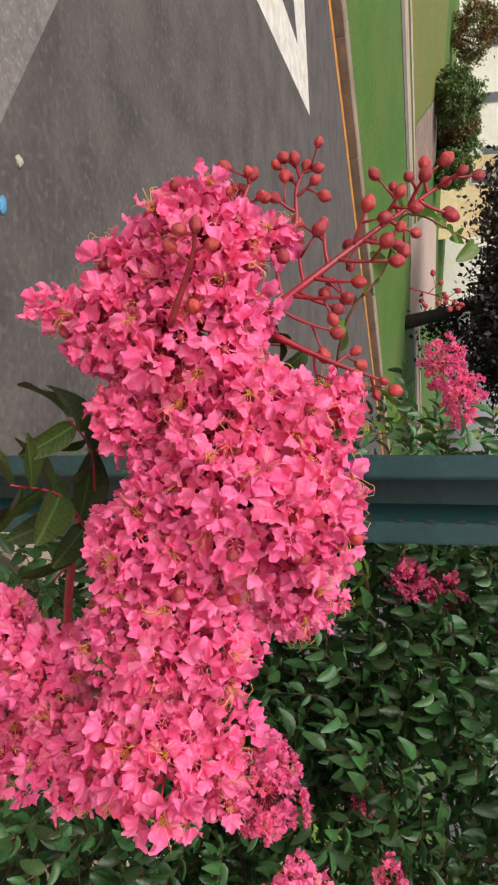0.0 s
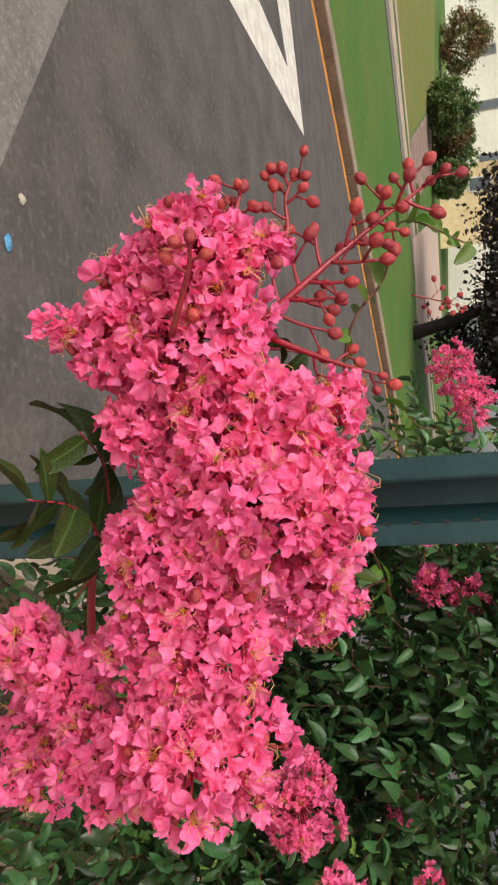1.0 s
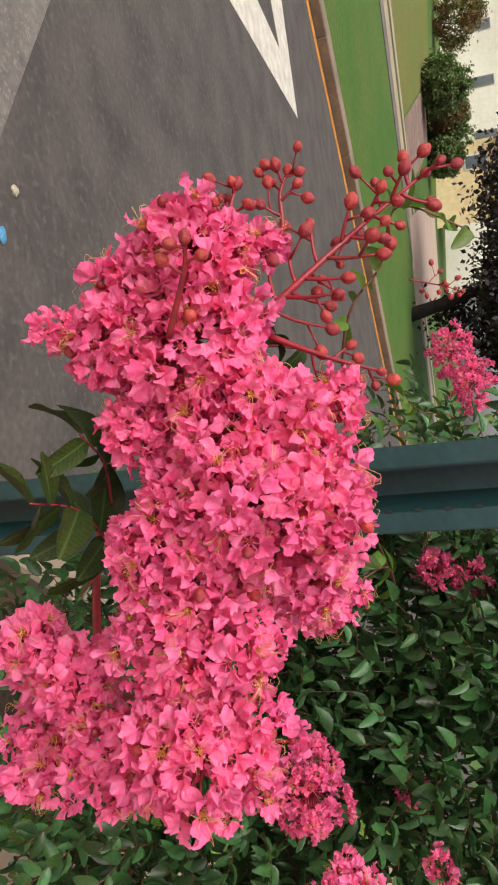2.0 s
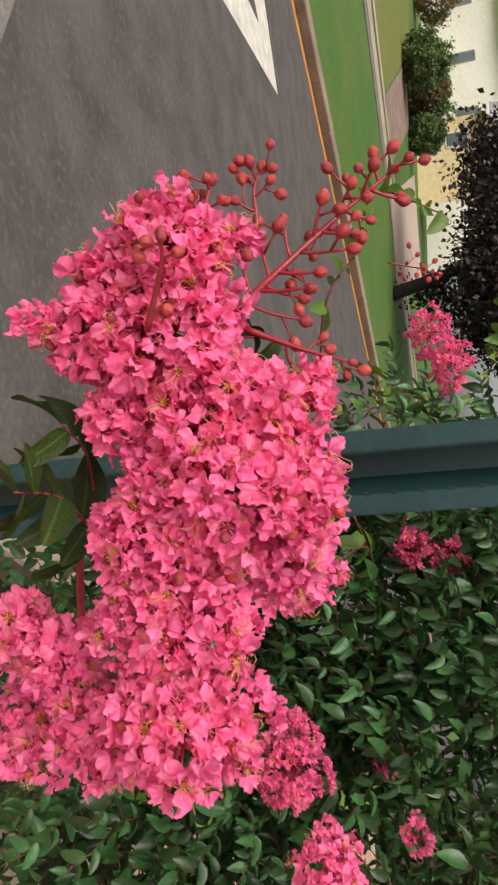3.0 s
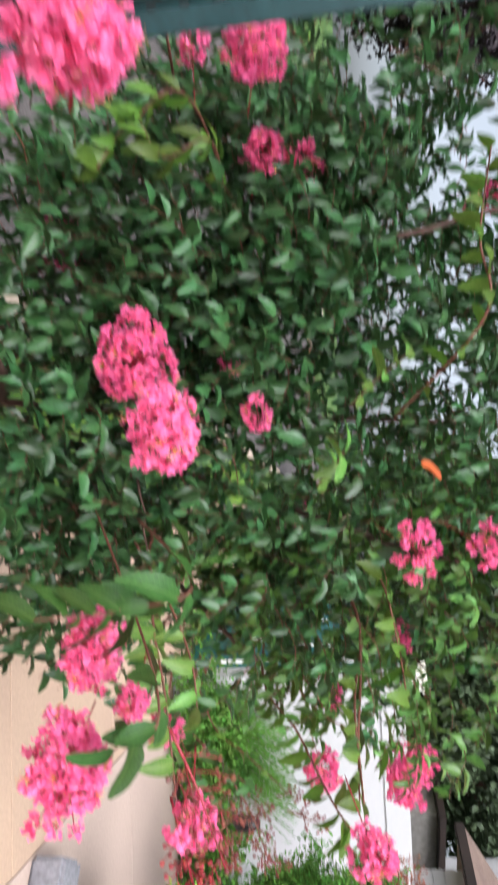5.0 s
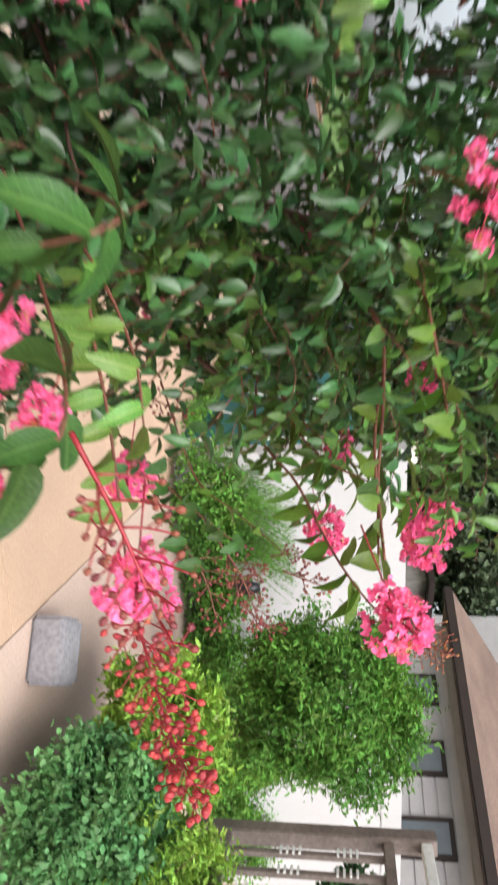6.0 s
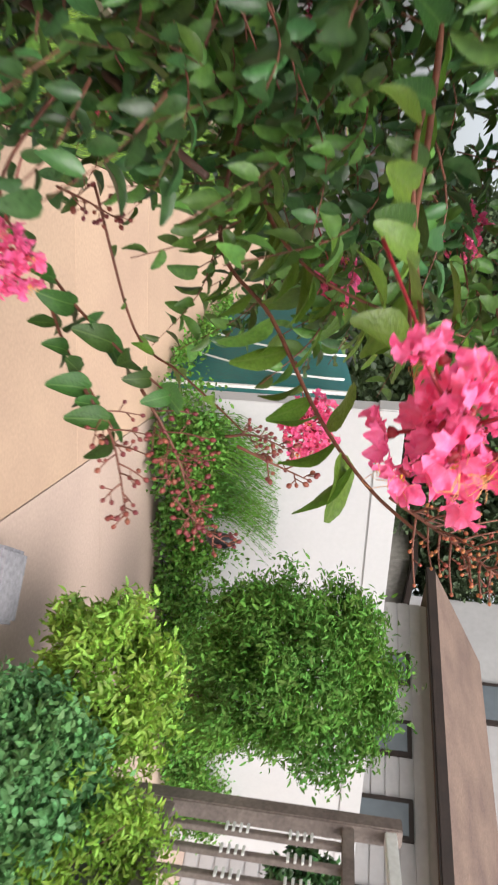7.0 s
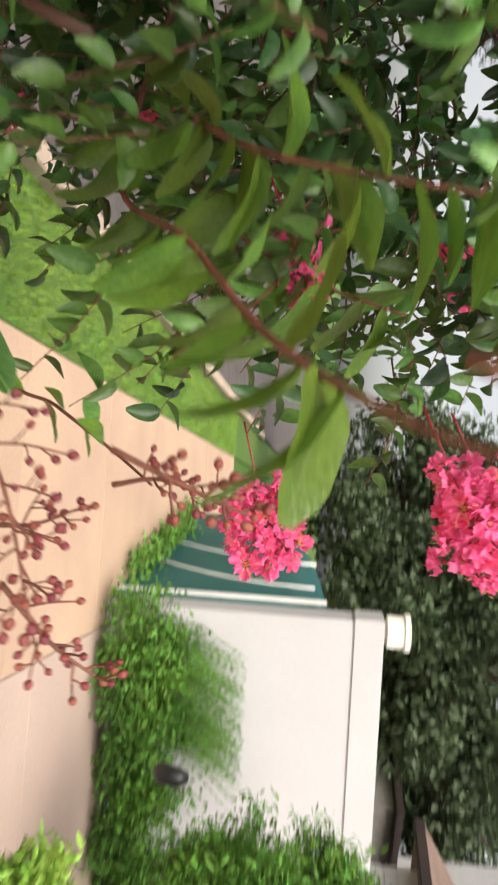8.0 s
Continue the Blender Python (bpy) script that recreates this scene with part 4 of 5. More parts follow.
leafy_branch(shrub, [(1.35, 1.5, 1.45), (1.505, 1.351, 1.424), (1.535, 1.212, 1.510), (1.556, 1.064, 1.578), (1.556, 0.962, 1.635), (1.550, 0.895, 1.690)], 20, 0.066, LEAF_NEAR, TWIG, "arching branch with hanging green leaves", 42, 0.0034, 0.10, bare=0.26, hang=(0.70, -0.25, -0.66))
leafy_branch(shrub, [(1.30, 1.45, 1.25), (1.446, 1.354, 1.125), (1.507, 1.219, 1.240), (1.542, 1.145, 1.329), (1.576, 1.098, 1.405)], 20, 0.048, LEAF_MID, TWIG, "low branch with small round dark leaves", 43, 0.003, 0.2, wide=0.62)
leafy_branch(shrub, [(1.490, 1.256, 1.200), (1.547, 1.156, 1.260), (1.568, 1.089, 1.313), (1.589, 1.048, 1.349)], 13, 0.048, LEAF_MID, TWIG, "low branch with small round dark leaves", 44, 0.0025, 0.2, wide=0.62)
leafy_branch(shrub, [(1.5, 1.5, 1.5), (1.509, 1.503, 1.451), (1.563, 1.408, 1.524), (1.590, 1.338, 1.598), (1.606, 1.295, 1.674)], 16, 0.068, LEAF_NEAR, TWIG, "branch with large curled green leaves", 45, 0.0028, 0.12, hang=(0.70, -0.32, -0.60))
leafy_branch(shrub, [(1.45, 1.5, 1.45), (1.46, 1.31, 1.50), (1.478, 1.22, 1.56), (1.490, 1.17, 1.64), (1.50, 1.14, 1.73)], 18, 0.070, LEAF_NEAR, TWIG, "branch with large curled green leaves", 46, 0.0030, 0.15, hang=(0.85, -0.40, -0.15))
leafy_branch(shrub, [(1.5, 1.5, 1.2), (1.695, 1.394, 1.265), (1.704, 1.301, 1.361), (1.716, 1.237, 1.434), (1.723, 1.194, 1.478)], 8, 0.042, LEAF_NEAR, TWIG, "low twig with a few leaves", 47, 0.0025, 0.1, bare=0.3)
leafy_branch(shrub, [(1.3, 1.4, 1.7), (1.253, 1.063, 1.647), (1.291, 0.927, 1.644), (1.298, 0.834, 1.641)], 12, 0.055, LEAF_NEAR, TWIG, "hanging branch with green leaves", 49, 0.003, 0.1)

leafy_branch(shrub, [(0.95, 1.25, 1.20), (0.844, 0.844, 1.417), (0.841, 0.779, 1.333), (0.812, 0.723, 1.230)], 16, 0.078, LEAF_MID, TWIG, "low branch with broad green leaves", 50, 0.003, 0.2)
leafy_branch(shrub, [(0.90, 1.20, 1.15), (0.937, 0.719, 1.378), (0.976, 0.661, 1.324)], 10, 0.066, LEAF_MID, TWIG, "low branch with broad green leaves", 51, 0.0025, 0.2)
leafy_branch(shrub, [(0.55, 1.75, 1.45), (0.205, 1.444, 1.404), (0.232, 1.330, 1.310), (0.296, 1.271, 1.254)], 18, 0.058, LEAF_NEAR, TWIG, "branch with olive green leaves", 52, 0.003, 0.15)
leafy_branch(shrub, [(0.55, 1.75, 1.40), (0.284, 1.413, 1.441), (0.291, 1.311, 1.365), (0.216, 1.318, 1.326)], 16, 0.058, LEAF_NEAR, TWIG, "branch with olive green leaves", 53, 0.003, 0.15)
leafy_branch(shrub, [(1.15, 1.3, 1.7), (1.138, 1.191, 1.719), (1.185, 1.077, 1.732), (1.210, 0.982, 1.736)], 12, 0.060, LEAF_NEAR, TWIG, "hanging branch with green leaves", 54, 0.003, 0.1)
leafy_branch(shrub, [(0.80, 1.3, 1.75), (0.589, 1.225, 1.898), (0.466, 1.280, 1.896), (0.325, 1.291, 1.911)], 14, 0.055, LEAF_NEAR, TWIG, "branch with green leaves", 55, 0.003, 0.1)
ORANGE_LEAF = mat("orange_autumn_leaf", (0.60, 0.14, 0.03), 0.45, (0.50, 0.09, 0.03), grain=14, blotch=2.2, through=0.3)
part("leaf", mesh("leaf", *leaf_shape(1, 0.6, 0.3, 0.2, rows=7), ORANGE_LEAF), shrub, leaf_pose(Vector((0.758, 1.018, 1.764)), (0.4, -0.2, 0.7), 0.04, 0.6), "single orange autumn leaf")

# ---- plants on the other side of the sidewalk ----
def clump_leaves(centre, radii, n, size, seed=1, hollow=0.55, clumps=40, spread=0.12):
    """Leaf poses for a crown made of many small clumps with gaps between."""
    r = random.Random(seed)
    c = Vector(centre)
    heads = []
    for k in range(clumps):
        d = Vector((r.gauss(0, 1), r.gauss(0, 1), r.gauss(0, 1))).normalized()
        q = r.uniform(hollow, 1.0)
        heads.append((c + Vector((d.x * radii[0], d.y * radii[1], d.z * radii[2])) * q, d))
    out = []
    for k in range(n):
        h, d = heads[r.randrange(clumps)]
        e = Vector((r.gauss(0, 1), r.gauss(0, 1), r.gauss(0, 1))) * min(radii) * spread
        p = h + e
        if p.z < 0.02:
            continue
        out.append(np.array(leaf_pose(p, Vector((r.gauss(0, 1), r.gauss(0, 1), r.gauss(0, 0.8))) + d * 0.3, size * r.uniform(0.6, 1.25), r.uniform(-1.2, 1.2), r.uniform(-0.5, 0.3))))
    return out


GROUPS = {"garden_bush": "bushes before the far houses", "low_shrub": "shrubs beside the driveway", "shade_tree": "trees behind the white wall"}


def bush(name, foot, centre, radii, n, size, material, label, category, seed, trunk=0.02, clumps=60, wood=BARK, shapes=SMALL_NP, spread=0.12):
    foot, c = Vector(foot), Vector(centre)
    t = thing(name, foot, label, category, GROUPS.get(name, ""))
    r = random.Random(seed)
    tubes = []
    for k in range(7):
        a = k * 2.4 + r.random()
        e = c + Vector((math.cos(a) * radii[0], math.sin(a) * radii[1], r.uniform(-0.3, 0.9) * radii[2])) * 0.75
        mid = foot.lerp(e, 0.5) + Vector((0, 0, 0.15 * (e.z - foot.z)))
        pts = curve_points([foot + Vector((math.cos(a), math.sin(a), 0)) * trunk, mid, e], 5, trunk * 0.15)
        tubes.append(tube(pts, [trunk * (1 - 0.8 * i / (len(pts) - 1)) for i in range(len(pts))], 6))
    v, f = joined(tubes)
    part("trunk", mesh("trunk", v, f, wood), t)
    part("crown", many_leaves("crown", clump_leaves(c, radii, n, size, seed, clumps=clumps, spread=spread), material, shapes), t)
    return t


bush("round_bush", (6.921, 3.438, 0.000), (5.324, 2.783, 1.407), (0.66, 0.66, 0.72), 40000, 0.044, SHRUB_DARK, "large rounded bush with fern-green leaves before a white wall", "bush", 61, 0.02, 230, shapes=NARROW_NP, spread=0.085)
bush("low_shrub", (4.454, 1.847, 0.102), (4.17, 1.96, 0.57), (0.46, 0.46, 0.36), 13000, 0.046, SHRUB_LIGHT, "lime-green leafy shrub beside the driveway", "shrub", 62, 0.012, 120, shapes=NARROW_NP, spread=0.11)
bush("low_shrub", (4.299, 1.334, 0.305), (3.800, 1.345, 0.475), (0.36, 0.40, 0.34), 16000, 0.034, SHRUB_BLUE, "blue-green leafy shrub beside the driveway", "shrub", 63, 0.012, 110)
bush("low_shrub", (4.189, 1.040, 0.190), (4.002, 1.198, 0.749), (0.34, 0.34, 0.34), 12000, 0.034, SHRUB_LIGHT, "yellow-green leafy shrub beside the driveway", "shrub", 64, 0.012, 110, shapes=NARROW_NP, spread=0.11)

# the white wall, its cap and the teal cover behind its end
WU = Vector((0.939, -0.344, 0))
WV = Vector((0.344, 0.939, 0))
WC = Vector((4.88, 4.97, 0))
wall = tagged(put(new("wall_white"), None, Matrix.Translation(WC) @ Matrix.Rotation(math.atan2(WU.y, WU.x), 4, "Z")), "white painted masonry wall with a flat cap", "wall", kind="structure")
WM = WORLD[wall]
part("wall_body", box_mesh("wall_body", (5.6, 0.22, 1.90), WHITE_WALL, 0.008), wall, WM @ Matrix.Translation((2.8, 0.11, 0.95)))
part("wall_cap", box_mesh("wall_cap", (5.63, 0.236, 0.23), WHITE_WALL, 0.012), wall, WM @ Matrix.Translation((2.8, 0.11, 2.015)))

teal = thing("teal_cover", WC + WV * 1.6, "teal canvas cover with curved white seams beside a white wall", "cover")
TM = Matrix.Translation(WC) @ Matrix.Rotation(math.atan2(WV.y, WV.x), 4, "Z")


def teal_height(x):
    return 1.72 - 0.035 * x * x


V, F = [], []
nx = 14
for i in range(nx + 1):
    x = 0.26 + 3.4 * i / nx
    h = teal_height(x)
    V += [(x, 0.02, 0.0), (x, 0.02, h * 0.5), (x, 0.02, h * 0.8), (x, -0.04, h * 0.94), (x, -0.16, h), (x, -0.9, h * 1.01), (x, -0.9, 0.0)]
for i in range(nx):
    for k in range(6):
        a = i * 7 + k
        F.append((a, a + 7, a + 8, a + 1))
F += [tuple(range(7)), tuple(range(nx * 7, nx * 7 + 7))[::-1]]
part("cover", mesh("cover", V, F, TEAL), teal, TM)
for off in (0.42, 1.20):
    pts = [Vector((off + 0.26 + 0.55 * (1 - q / 10) ** 2 * 1.2, 0.024, teal_height(0.8) * 0.93 * q / 10 + 0.02)) for q in range(11)]
    v, f = tube(pts, [0.014] * 11, 6)
    part("seam", mesh("seam", v, f, WHITE_STRIPE), teal, TM, "curved white seam")
part("seam", box_mesh("seam", (0.05, 0.03, 1.70), WHITE_STRIPE, 0.006), teal, TM @ Matrix.Translation((0.285, 0.03, 0.85)), "straight white edge strip")

lamp = thing("wall_lamp", (4.914, 3.566, 0.846), "small black lamp on the white wall", "lamp")
lm = Matrix.Translation((4.914, 3.566, 0.846))
v, f = tube([(0, -0.02, -0.09), (0, -0.06, -0.05), (0, -0.07, 0.03), (0, -0.06, 0.09)], [0.045, 0.06, 0.055, 0.03], 10)
part("lamp_body", mesh("lamp_body", v, f, BLACK), lamp, lm)
chimney = thing("vent_cap", WC + WV * 0.6, "cream vent cap above the white wall", "vent")
v, f = tube([(0, 0, 1.7), (0, 0, 2.18), (0, 0, 2.19), (0, 0, 2.32), (0, 0, 2.33), (0, 0, 2.37)], [0.09, 0.09, 0.13, 0.13, 0.15, 0.15], 14)
part("vent_pipe", mesh("vent_pipe", v, f, CREAM, False), chimney, Matrix.Translation(WC + WV * 0.45 + WU * 0.22))

# feathery hedge at the foot of the wall
hedge = thing("hedge", WC + WU * 2, "feathery green hedge along the foot of the wall", "hedge")
ps = []
for k in range(40):
    a = 0.0 + k * 0.13
    c = WC + WU * a - WV * rng.uniform(0.10, 0.30) + Vector((0, 0, 0.32 + 0.12 * math.sin(k * 1.3)))
    ps += clump_leaves(c, (0.22, 0.18, 0.36), 620, 0.042, seed=700 + k, hollow=0.1, clumps=16, spread=0.4)
for k in range(9):
    c = WC + WV * (0.5 + 0.3 * k) + Vector((-0.15, 0.05, 0.10))
    ps += clump_leaves(c, (0.16, 0.14, 0.14), 200, 0.045, seed=800 + k, hollow=0.2, clumps=8, spread=0.4)
plume, shoots = [], []
for k in range(190):
    b = WC + WU * rng.uniform(0.05, 1.0) - WV * rng.uniform(0.02, 0.25) + Vector((0, 0, 0.35))
    d = Vector((rng.uniform(-0.25, 0.5), rng.uniform(-0.4, 0.2), 1)).normalized()
    shoots.append(tube([b, b + d * 0.4, b + d * 0.78 + Vector((0.27, 0, 0))], [0.004, 0.003, 0.0015], 3))
    for q in range(16):
        p = b + d * (0.05 * q) + Vector((0.010 * q * q * 0.12, 0, 0))
        plume.append(np.array(leaf_pose(p, d + Vector((rng.uniform(-0.7, 0.7), rng.uniform(-0.7, 0.7), 0)), 0.10 * rng.uniform(0.4, 1) * (1 - q / 24), 0, 0)) @ np.diag([0.45, 1, 0.45, 1]))
part("foliage", many_leaves("hedge_foliage", ps, SHRUB_DARK, SMALL_NP), hedge)
part("feathery_shoot", many_leaves("feathery_shoot", plume, SHRUB_DARK, SMALL_NP), hedge, None, "thin feathery upright shoots")
v, f = joined(shoots)
part("shoot_stem", mesh("shoot_stem", v, f, SHRUB_DARK), hedge)

block = thing("stone_block", (3.594, 2.202, 0.000), "low grey stone block on the driveway", "block")
bp = Vector((3.594, 2.202, 0.000))
part("block", box_mesh("block", (0.26, 0.34, 0.18), STONE, 0.02), block, Matrix.Translation(bp + Vector((0.1, -0.03, 0.09))) @ Matrix.Rotation(radians(30), 4, "Z"))


bush("flowering_bush", (6.013, 1.591, 0.639), (5.858, 1.655, 1.588), (0.25, 0.25, 0.30), 3500, 0.05, LEAF, "dark green bush with white and pink flowers behind the railing", "bush", 66, 0.012, 40)


# ---- porch railing and the brown-roofed house ----
def railing():
    a, b = Vector((4.38, 1.60, 0)), Vector((3.986, 1.063, 1.000))
    b.z = 0
    d = (b - a).normalized()
    t = thing("porch_railing", a, "weathered wooden porch railing with square balusters", "railing")
    m = Matrix.Translation(a) @ Matrix.Rotation(math.atan2(d.y, d.x), 4, "Z")
    z0, z1 = 0.98, 1.97
    part("post", box_mesh("post", (0.085, 0.085, z1 + 0.03), WOOD_GREY, 0.006), t, m @ Matrix.Translation((0, 0, (z1 + 0.03) / 2)))
    part("bottom_rail", box_mesh("bottom_rail", (2.4, 0.05, 0.06), WOOD_GREY, 0.004), t, m @ Matrix.Translation((1.2, 0, z0)))
    part("middle_rail", box_mesh("middle_rail", (2.4, 0.05, 0.05), WOOD_GREY, 0.004), t, m @ Matrix.Translation((1.2, 0, z1 - 0.20)))
    part("top_rail", box_mesh("top_rail", (2.4, 0.06, 0.05), WHITE_STRIPE, 0.004), t, m @ Matrix.Translation((1.2, 0, z1 - 0.02)))
    bal = box_mesh("baluster", (0.03, 0.03, 0.80), WOOD_GREY, 0.003)
    clip = box_mesh("bracket", (0.05, 0.012, 0.012), WHITE_STRIPE, 0.002)
    for k in range(17):
        part("baluster", bal, t, m @ Matrix.Translation((0.14 + k * 0.135, 0, z0 + 0.40)))
        if k < 8:
            for z in (0.28, 0.31, 0.34, 0.37, 0.55, 0.58, 0.61, 0.64):
                part("bracket", clip, t, m @ Matrix.Translation((0.14 + k * 0.135, -0.022, z0 + z)), "short white bracket")
    deck = thing("porch_deck", a + d * 1.2, "grey painted porch deck on a solid base", "porch")
    part("deck_base", box_mesh("deck_base", (2.6, 1.8, 0.92), STONE, 0.01), deck, m @ Matrix.Translation((1.25, 0.95, 0.46)))
    return a, d


railing()


def house(name, a, b, eave, roof_h, depth, wall_m, roof_m, label, windows, win_z, win_h, trim=DARK_TRIM, gable=0.0, boards=True, front=None):
    """A house whose front runs from a to b, with an eave, a pitched roof and windows in the front."""
    a, b = Vector((a[0], a[1], a[2])), Vector((b[0], b[1], a[2]))
    d = (b - a)
    L = d.length
    d.normalize()
    m = Matrix.Translation(a) @ Matrix.Rotation(math.atan2(d.y, d.x), 4, "Z")
    t = thing(name, a + d * L / 2, label, "house")
    part("wall", box_mesh("wall", (L, depth, eave + 3), wall_m, 0.01), t, m @ Matrix.Translation((L / 2, depth / 2, eave / 2 - 1.5)))
    o = 0.45
    V = [(-o, -o, eave), (L + o, -o, eave), (L + o, depth + o, eave), (-o, depth + o, eave), (-o + gable, depth / 2, eave + roof_h), (L + o - gable, depth / 2, eave + roof_h)]
    V += [(x, y, z + 0.10) for x, y, z in V]
    F = [(6, 7, 11, 10), (8, 9, 10, 11), (7, 8, 11), (9, 6, 10), (0, 3, 2, 1), (0, 1, 7, 6), (1, 2, 8, 7), (2, 3, 9, 8), (3, 0, 6, 9)]
    part("roof", mesh("roof", V, F, roof_m, False), t, m)
    part("gutter", box_mesh("gutter", (L + 2 * o, 0.12, 0.16), trim, 0.02), t, m @ Matrix.Translation((L / 2, -o - 0.03, eave + 0.02)))
    if front:
        fx, fw, fh, fm = front
        V = [(fx - fw / 2, -0.6, eave - 0.2), (fx + fw / 2, -0.6, eave - 0.2), (fx, -0.6, eave + fh)]
        V += [(x, depth / 2, z) for x, y, z in V]
        part("gable", mesh("gable", V, [(0, 1, 2), (5, 4, 3), (0, 3, 4, 1), (1, 4, 5, 2), (2, 5, 3, 0)], fm, False), t, m)
        for sx in (-1, 1):
            ln = math.hypot(fw / 2, fh + 0.2) + 0.5
            ang = math.atan2(fh + 0.2, fw / 2)
            part("verge", box_mesh("verge", (ln, depth / 2 + 0.9, 0.16), WHITE_STRIPE, 0.02), t, m @ Matrix.Translation((fx + sx * fw / 4 * 1.08, depth / 4 - 0.55, eave + fh / 2 - 0.1)) @ Matrix.Rotation(sx * ang, 4, "Y"))
    for k in range(int(eave / 0.2) if boards else 0):
        part("board", box_mesh("board", (L, 0.02, 0.17), wall_m, 0.004), t, m @ Matrix.Translation((L / 2, -0.008, 0.1 + k * 0.2)))
    for x, w in windows:
        wd = part("window", box_mesh("window", (w + 0.14, 0.07, win_h + 0.14), trim, 0.008), t, m @ Matrix.Translation((x, -0.03, win_z)))
        part("pane", box_mesh("pane", (w, 0.02, win_h), GLASS, 0.002), wd, m @ Matrix.Translation((x, -0.062, win_z)))
    return t


HA, HB = Vector((11.563, 7.221, 3.300)), Vector((11.379, 3.106, 3.300))
HD = (HB - HA).normalized()
HA.z = HB.z = 0
house("house", HA - HD * 0.5, HB + HD * 6, 3.3, 1.25, 4.4, SIDING, ROOF, "grey-sided house with a brown shingle roof and dark gutter", [(k * 1.15 + 1.3, 0.42) for k in range(9)], 2.55, 0.75)

up = thing("neighbour_house", (14.620, 7.638, 4.989), "pale-sided upper storey with a dark window behind the brown roof", "house")
uc = Vector((14.623, 7.654, 5.100))
um = Matrix.Translation((uc.x, uc.y, 0)) @ Matrix.Rotation(math.atan2(HD.y, HD.x), 4, "Z")
part("wall", box_mesh("wall", (5.0, 4.0, uc.z + 1.6), SIDING, 0.02), up, um @ Matrix.Translation((0, 2.0, (uc.z + 1.6) / 2)))
part("roof", box_mesh("roof", (5.8, 4.8, 0.18), ROOF, 0.03), up, um @ Matrix.Translation((0, 2.0, uc.z + 1.68)))
for x in (0.0,):
    wd = part("window", box_mesh("window", (0.9, 0.08, 0.95), DARK_TRIM, 0.01), up, um @ Matrix.Translation((x, -0.03, uc.z - 0.1)))
    part("pane", box_mesh("pane", (0.72, 0.03, 0.78), GLASS, 0.004), wd, um @ Matrix.Translation((x, -0.075, uc.z - 0.1)))

# trees and a shed beyond the white wall
def tree(name, foot, height, crown_c, crown_r, n, size, material, label, seed, r0=0.16, clumps=70, wood=BARK, lean=(0, 0, 0)):
    foot = Vector(foot)
    r = random.Random(seed)
    t = thing(name, foot, label, "tree", GROUPS.get(name, ""))
    c = foot + Vector(crown_c)
    fork = foot + Vector((0, 0, height * 0.35)) + Vector(lean)
    parts = [tube(curve_points([foot - Vector((0, 0, 0.2)), foot.lerp(fork, 0.5), fork], 4), [r0 * (1.2 - 0.05 * i) for i in range(9)], 9)]
    for k in range(9):
        d = Vector((r.gauss(0, 1), r.gauss(0, 1), r.uniform(-0.2, 1.2))).normalized()
        e = c + Vector((d.x * crown_r[0], d.y * crown_r[1], d.z * crown_r[2])) * 0.8
        pts = curve_points([fork, fork.lerp(e, 0.5) + Vector((0, 0, 0.1 * height)), e], 5, r0 * 0.1)
        parts.append(tube(pts, [r0 * 0.6 * (1 - 0.85 * i / (len(pts) - 1)) for i in range(len(pts))], 6))
    v, f = joined(parts)
    part("trunk", mesh("trunk", v, f, wood), t)
    part("crown", many_leaves("crown", clump_leaves(c, crown_r, n, size, seed, hollow=0.3, clumps=clumps), material, CHIP_NP), t)
    return t


for i, (x, y, h, s) in enumerate(((11.2, 12.2, 7.5, 91), (15.0, 12.5, 8.0, 92), (15.5, 18.0, 9.0, 93), (19.5, 16.0, 9.0, 94), (19.0, 9.5, 8.0, 97), (9.6, 15.2, 7.5, 98))):
    tree("shade_tree", (x, y, 0), h, (0, 0, h * 0.55), (2.6, 2.4, h * 0.42), 24000, 0.19, TREE_DARK, "dark green shade tree behind the white wall", s, 0.17, 90)
shed = thing("grey_shed", (14.048, 10.585, 3.619), "plain grey shed between the trees", "shed")
sp = Vector((14.048, 10.585, 3.619))
sp.z = 0
part("wall", box_mesh("wall", (2.6, 2.0, 3.2), GREY_ROOF, 0.02), shed, Matrix.Translation(sp + Vector((0, 0, 1.6))))
part("roof", box_mesh("roof", (3.0, 2.4, 0.14), DARK_TRIM, 0.02), shed, Matrix.Translation(sp + Vector((0, 0, 3.27))))

# ---- across the road ----
pt = Vector((-4.790, 27.952, 0.672))
tree("purple_tree", pt, 7.0, (-0.85, 0.73, 6.10), (5.3, 4.6, 4.7), 70000, 0.25, TREE_PURPLE, "dark purple-leaved tree on the far lawn", 101, 0.24, 120, lean=(-0.6, 0.0, 0.0), wood=DARK_BARK)
hb = Vector((-24.146, 48.580, 3.113))
house("cream_house", hb + Vector((-14, 2, 0)), hb + Vector((13, 9, 0)), 6.0, 3.0, 9.0, CREAM, GREY_ROOF, "large cream house across the road", [(2.0 + k * 3.7, 0.55) for k in range(7)], 3.2, 1.5, trim=GREY_ROOF, boards=False, front=(9.0, 7.0, 3.4, CREAM))
house("yellow_house", hb + Vector((6.5, -4.0, 0)), hb + Vector((11, -2.5, 0)), 3.4, 2.2, 6.0, YELLOW, GREY_ROOF, "yellow house with a white gable across the road", [(1.2, 0.7)], 1.6, 1.2, trim=WHITE_STRIPE, boards=False, front=(2.2, 4.2, 2.2, YELLOW))
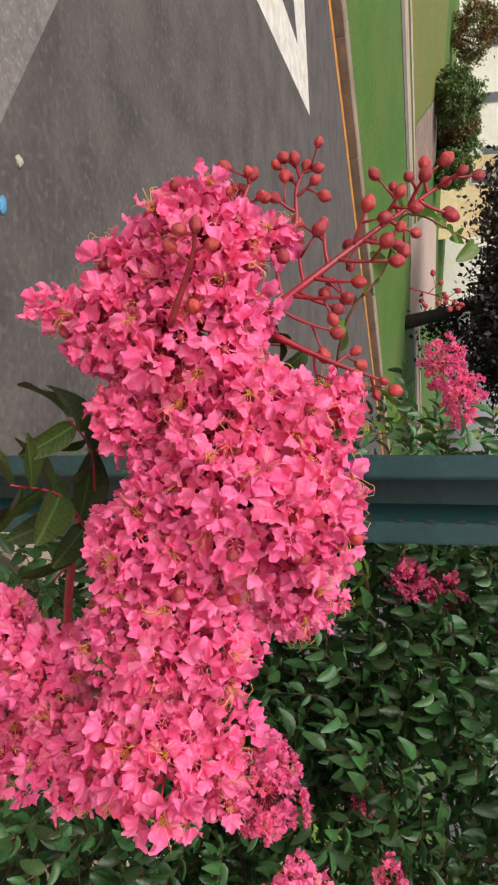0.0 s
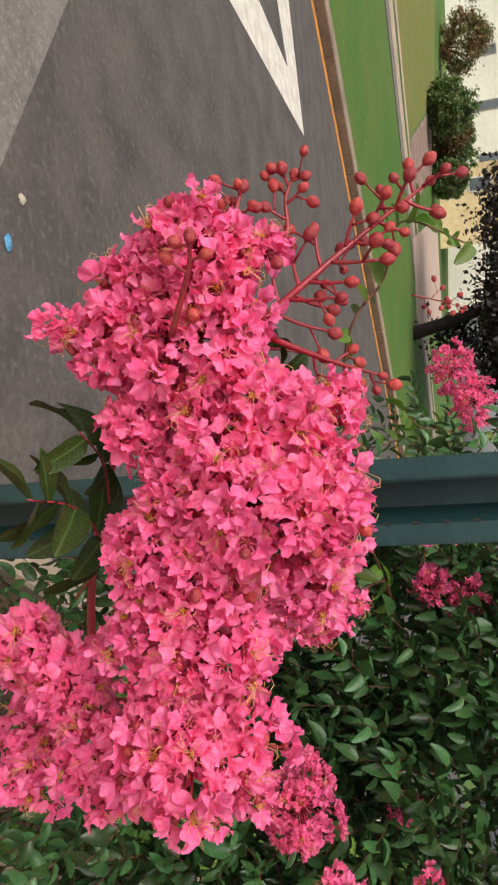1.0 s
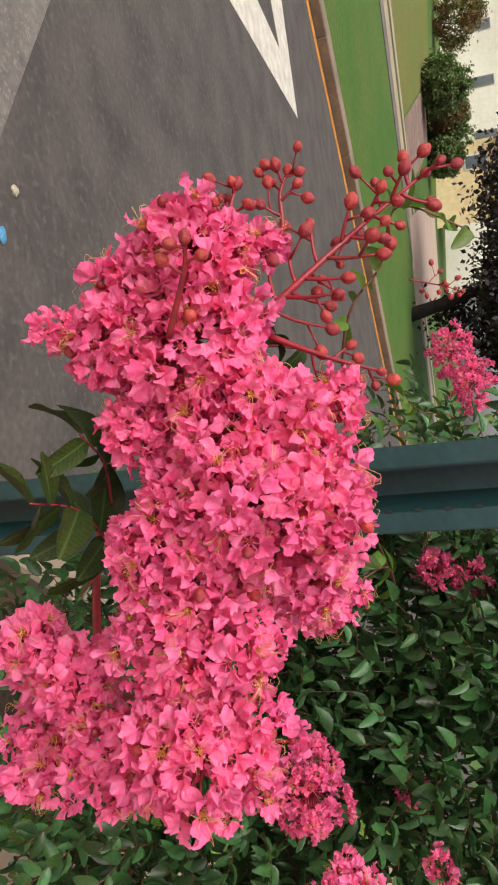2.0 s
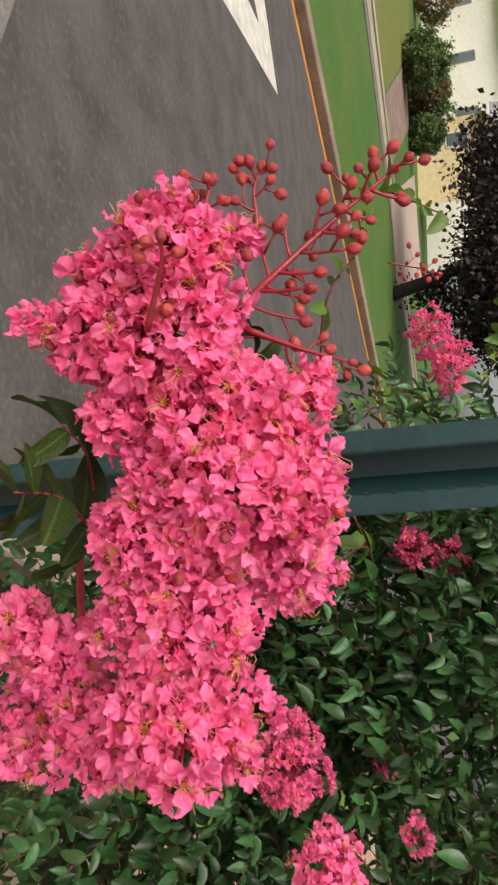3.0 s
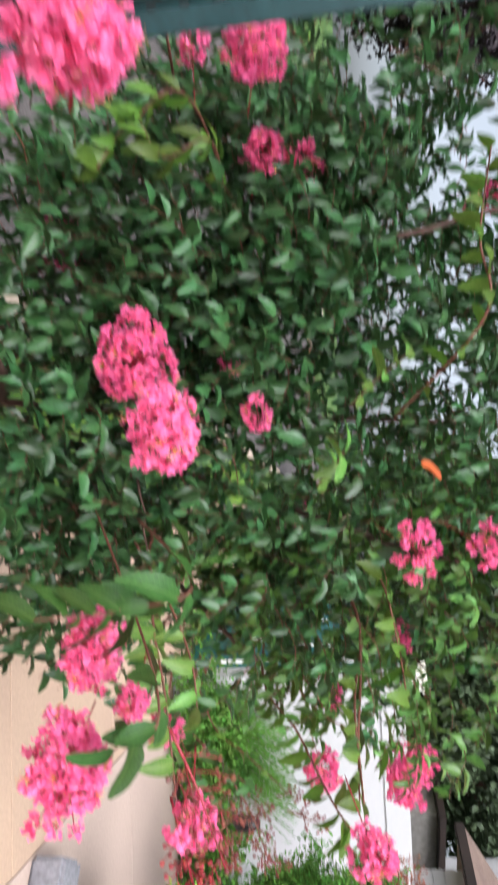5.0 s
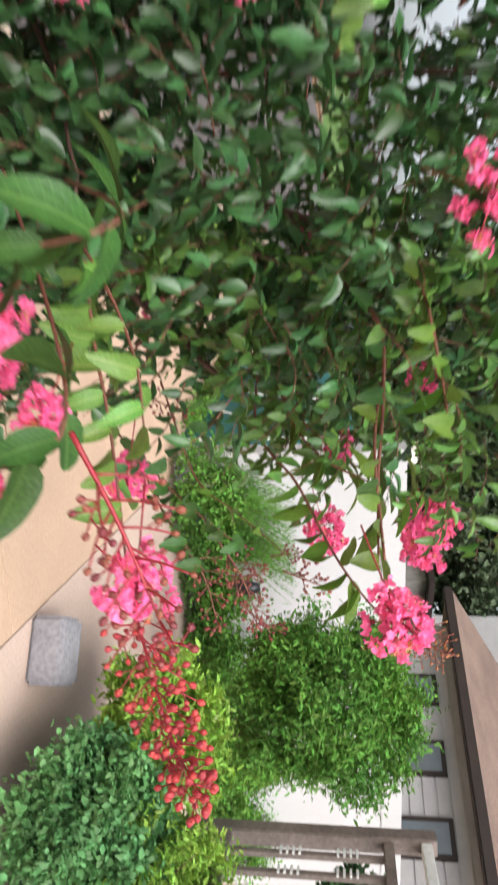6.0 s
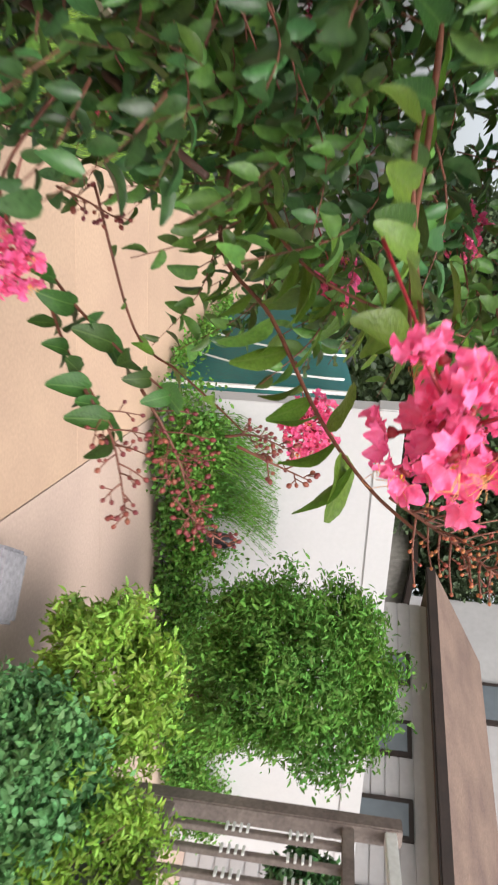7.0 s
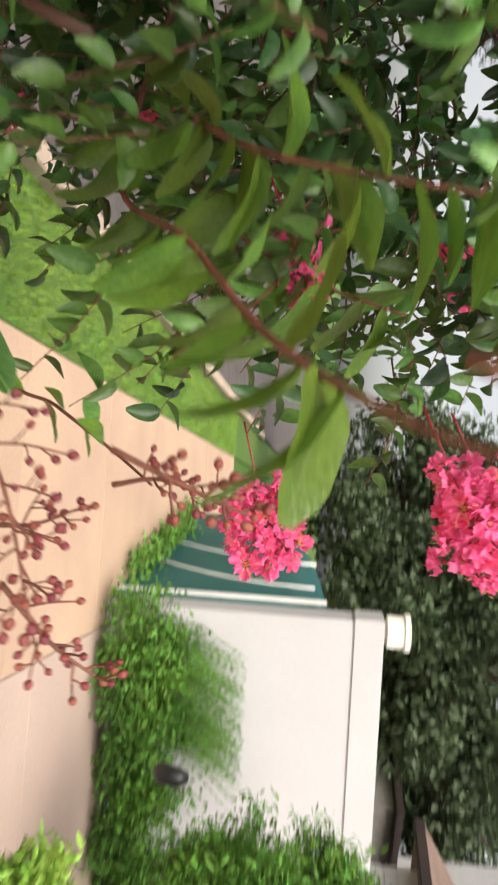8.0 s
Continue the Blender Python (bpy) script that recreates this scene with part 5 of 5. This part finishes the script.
for i, (px, off) in enumerate((((-16.579, 34.519, 1.887), 0.9), ((-16.872, 37.603, 2.050), 0.8), ((-16.155, 39.057, 2.060), 0.9), ((-25.135, 44.337, 2.998), 1.2), ((-14.603, 38.145, 1.898), 0.7))):
    b = Vector(px)
    bush("garden_bush", b, b + Vector((0, 0, 1.2 * off)), (1.6 * off, 1.5 * off, 1.3 * off), 6000, 0.15, HEDGE_OLIVE if i in (1, 3) else HEDGE, "olive bush with reddish tips before the far houses" if i in (1, 3) else "clipped green bush before the far houses", "bush", 130 + i, 0.06, 80)

# ---- scraps on the asphalt ----
sc = thing("paper_scrap", (-0.903, 2.344, 0.004), "small crumpled blue paper scrap on asphalt", "litter")
bm = bmesh.new()
bmesh.ops.create_icosphere(bm, subdivisions=2, radius=1)
for v in bm.verts:
    v.co *= 1 + 0.35 * noise.noise(v.co * 2.5)
part("scrap", bm_mesh("scrap", bm, BLUE_SCRAP), sc, Matrix.Translation((-0.902, 2.341, 0.006)) @ Matrix.Diagonal((0.035, 0.022, 0.010, 1)))
sc = thing("paper_scrap", (-1.110, 2.454, 0.004), "small tan scrap on asphalt", "litter")
bm = bmesh.new()
bmesh.ops.create_icosphere(bm, subdivisions=2, radius=1)
for v in bm.verts:
    v.co *= 1 + 0.35 * noise.noise(v.co * 2.1 + Vector((4, 0, 0)))
part("scrap", bm_mesh("scrap", bm, TAN_SCRAP), sc, Matrix.Translation((-1.109, 2.451, 0.006)) @ Matrix.Diagonal((0.025, 0.020, 0.012, 1)))

# ---- grass of the near strip ----
V, F = [], []
for k in range(9000):
    s, w = rng.uniform(-12.42, -11.62), rng.uniform(2.35, 14)
    b = spot(s, w, -0.01)
    h, a = rng.uniform(0.03, 0.075), rng.uniform(0, 6.28)
    d = Vector((math.cos(a), math.sin(a), 0))
    e = Vector((-d.y, d.x, 0)) * 0.0035
    o = len(V)
    V += [b - e, b + e, b + d * h * 0.25 + Vector((0, 0, h * 0.7)) + e * 0.6, b + d * h * 0.25 + Vector((0, 0, h * 0.7)) - e * 0.6, b + d * h * 0.6 + Vector((0, 0, h))]
    F += [(o, o + 1, o + 2, o + 3), (o + 3, o + 2, o + 4)]
tagged(new("grass", mesh("grass", V, F, GRASS)), "short bright green grass in the strip beside the sidewalk", "grass", kind="stuff")
lawn_strip = tagged(new("lawn_strip", prism_mesh("lawn_strip", strip(-12.43, -11.6, 2.31, 30), -0.06, -0.005, LAWN)), "green lawn strip between road and sidewalk", "lawn", kind="structure")
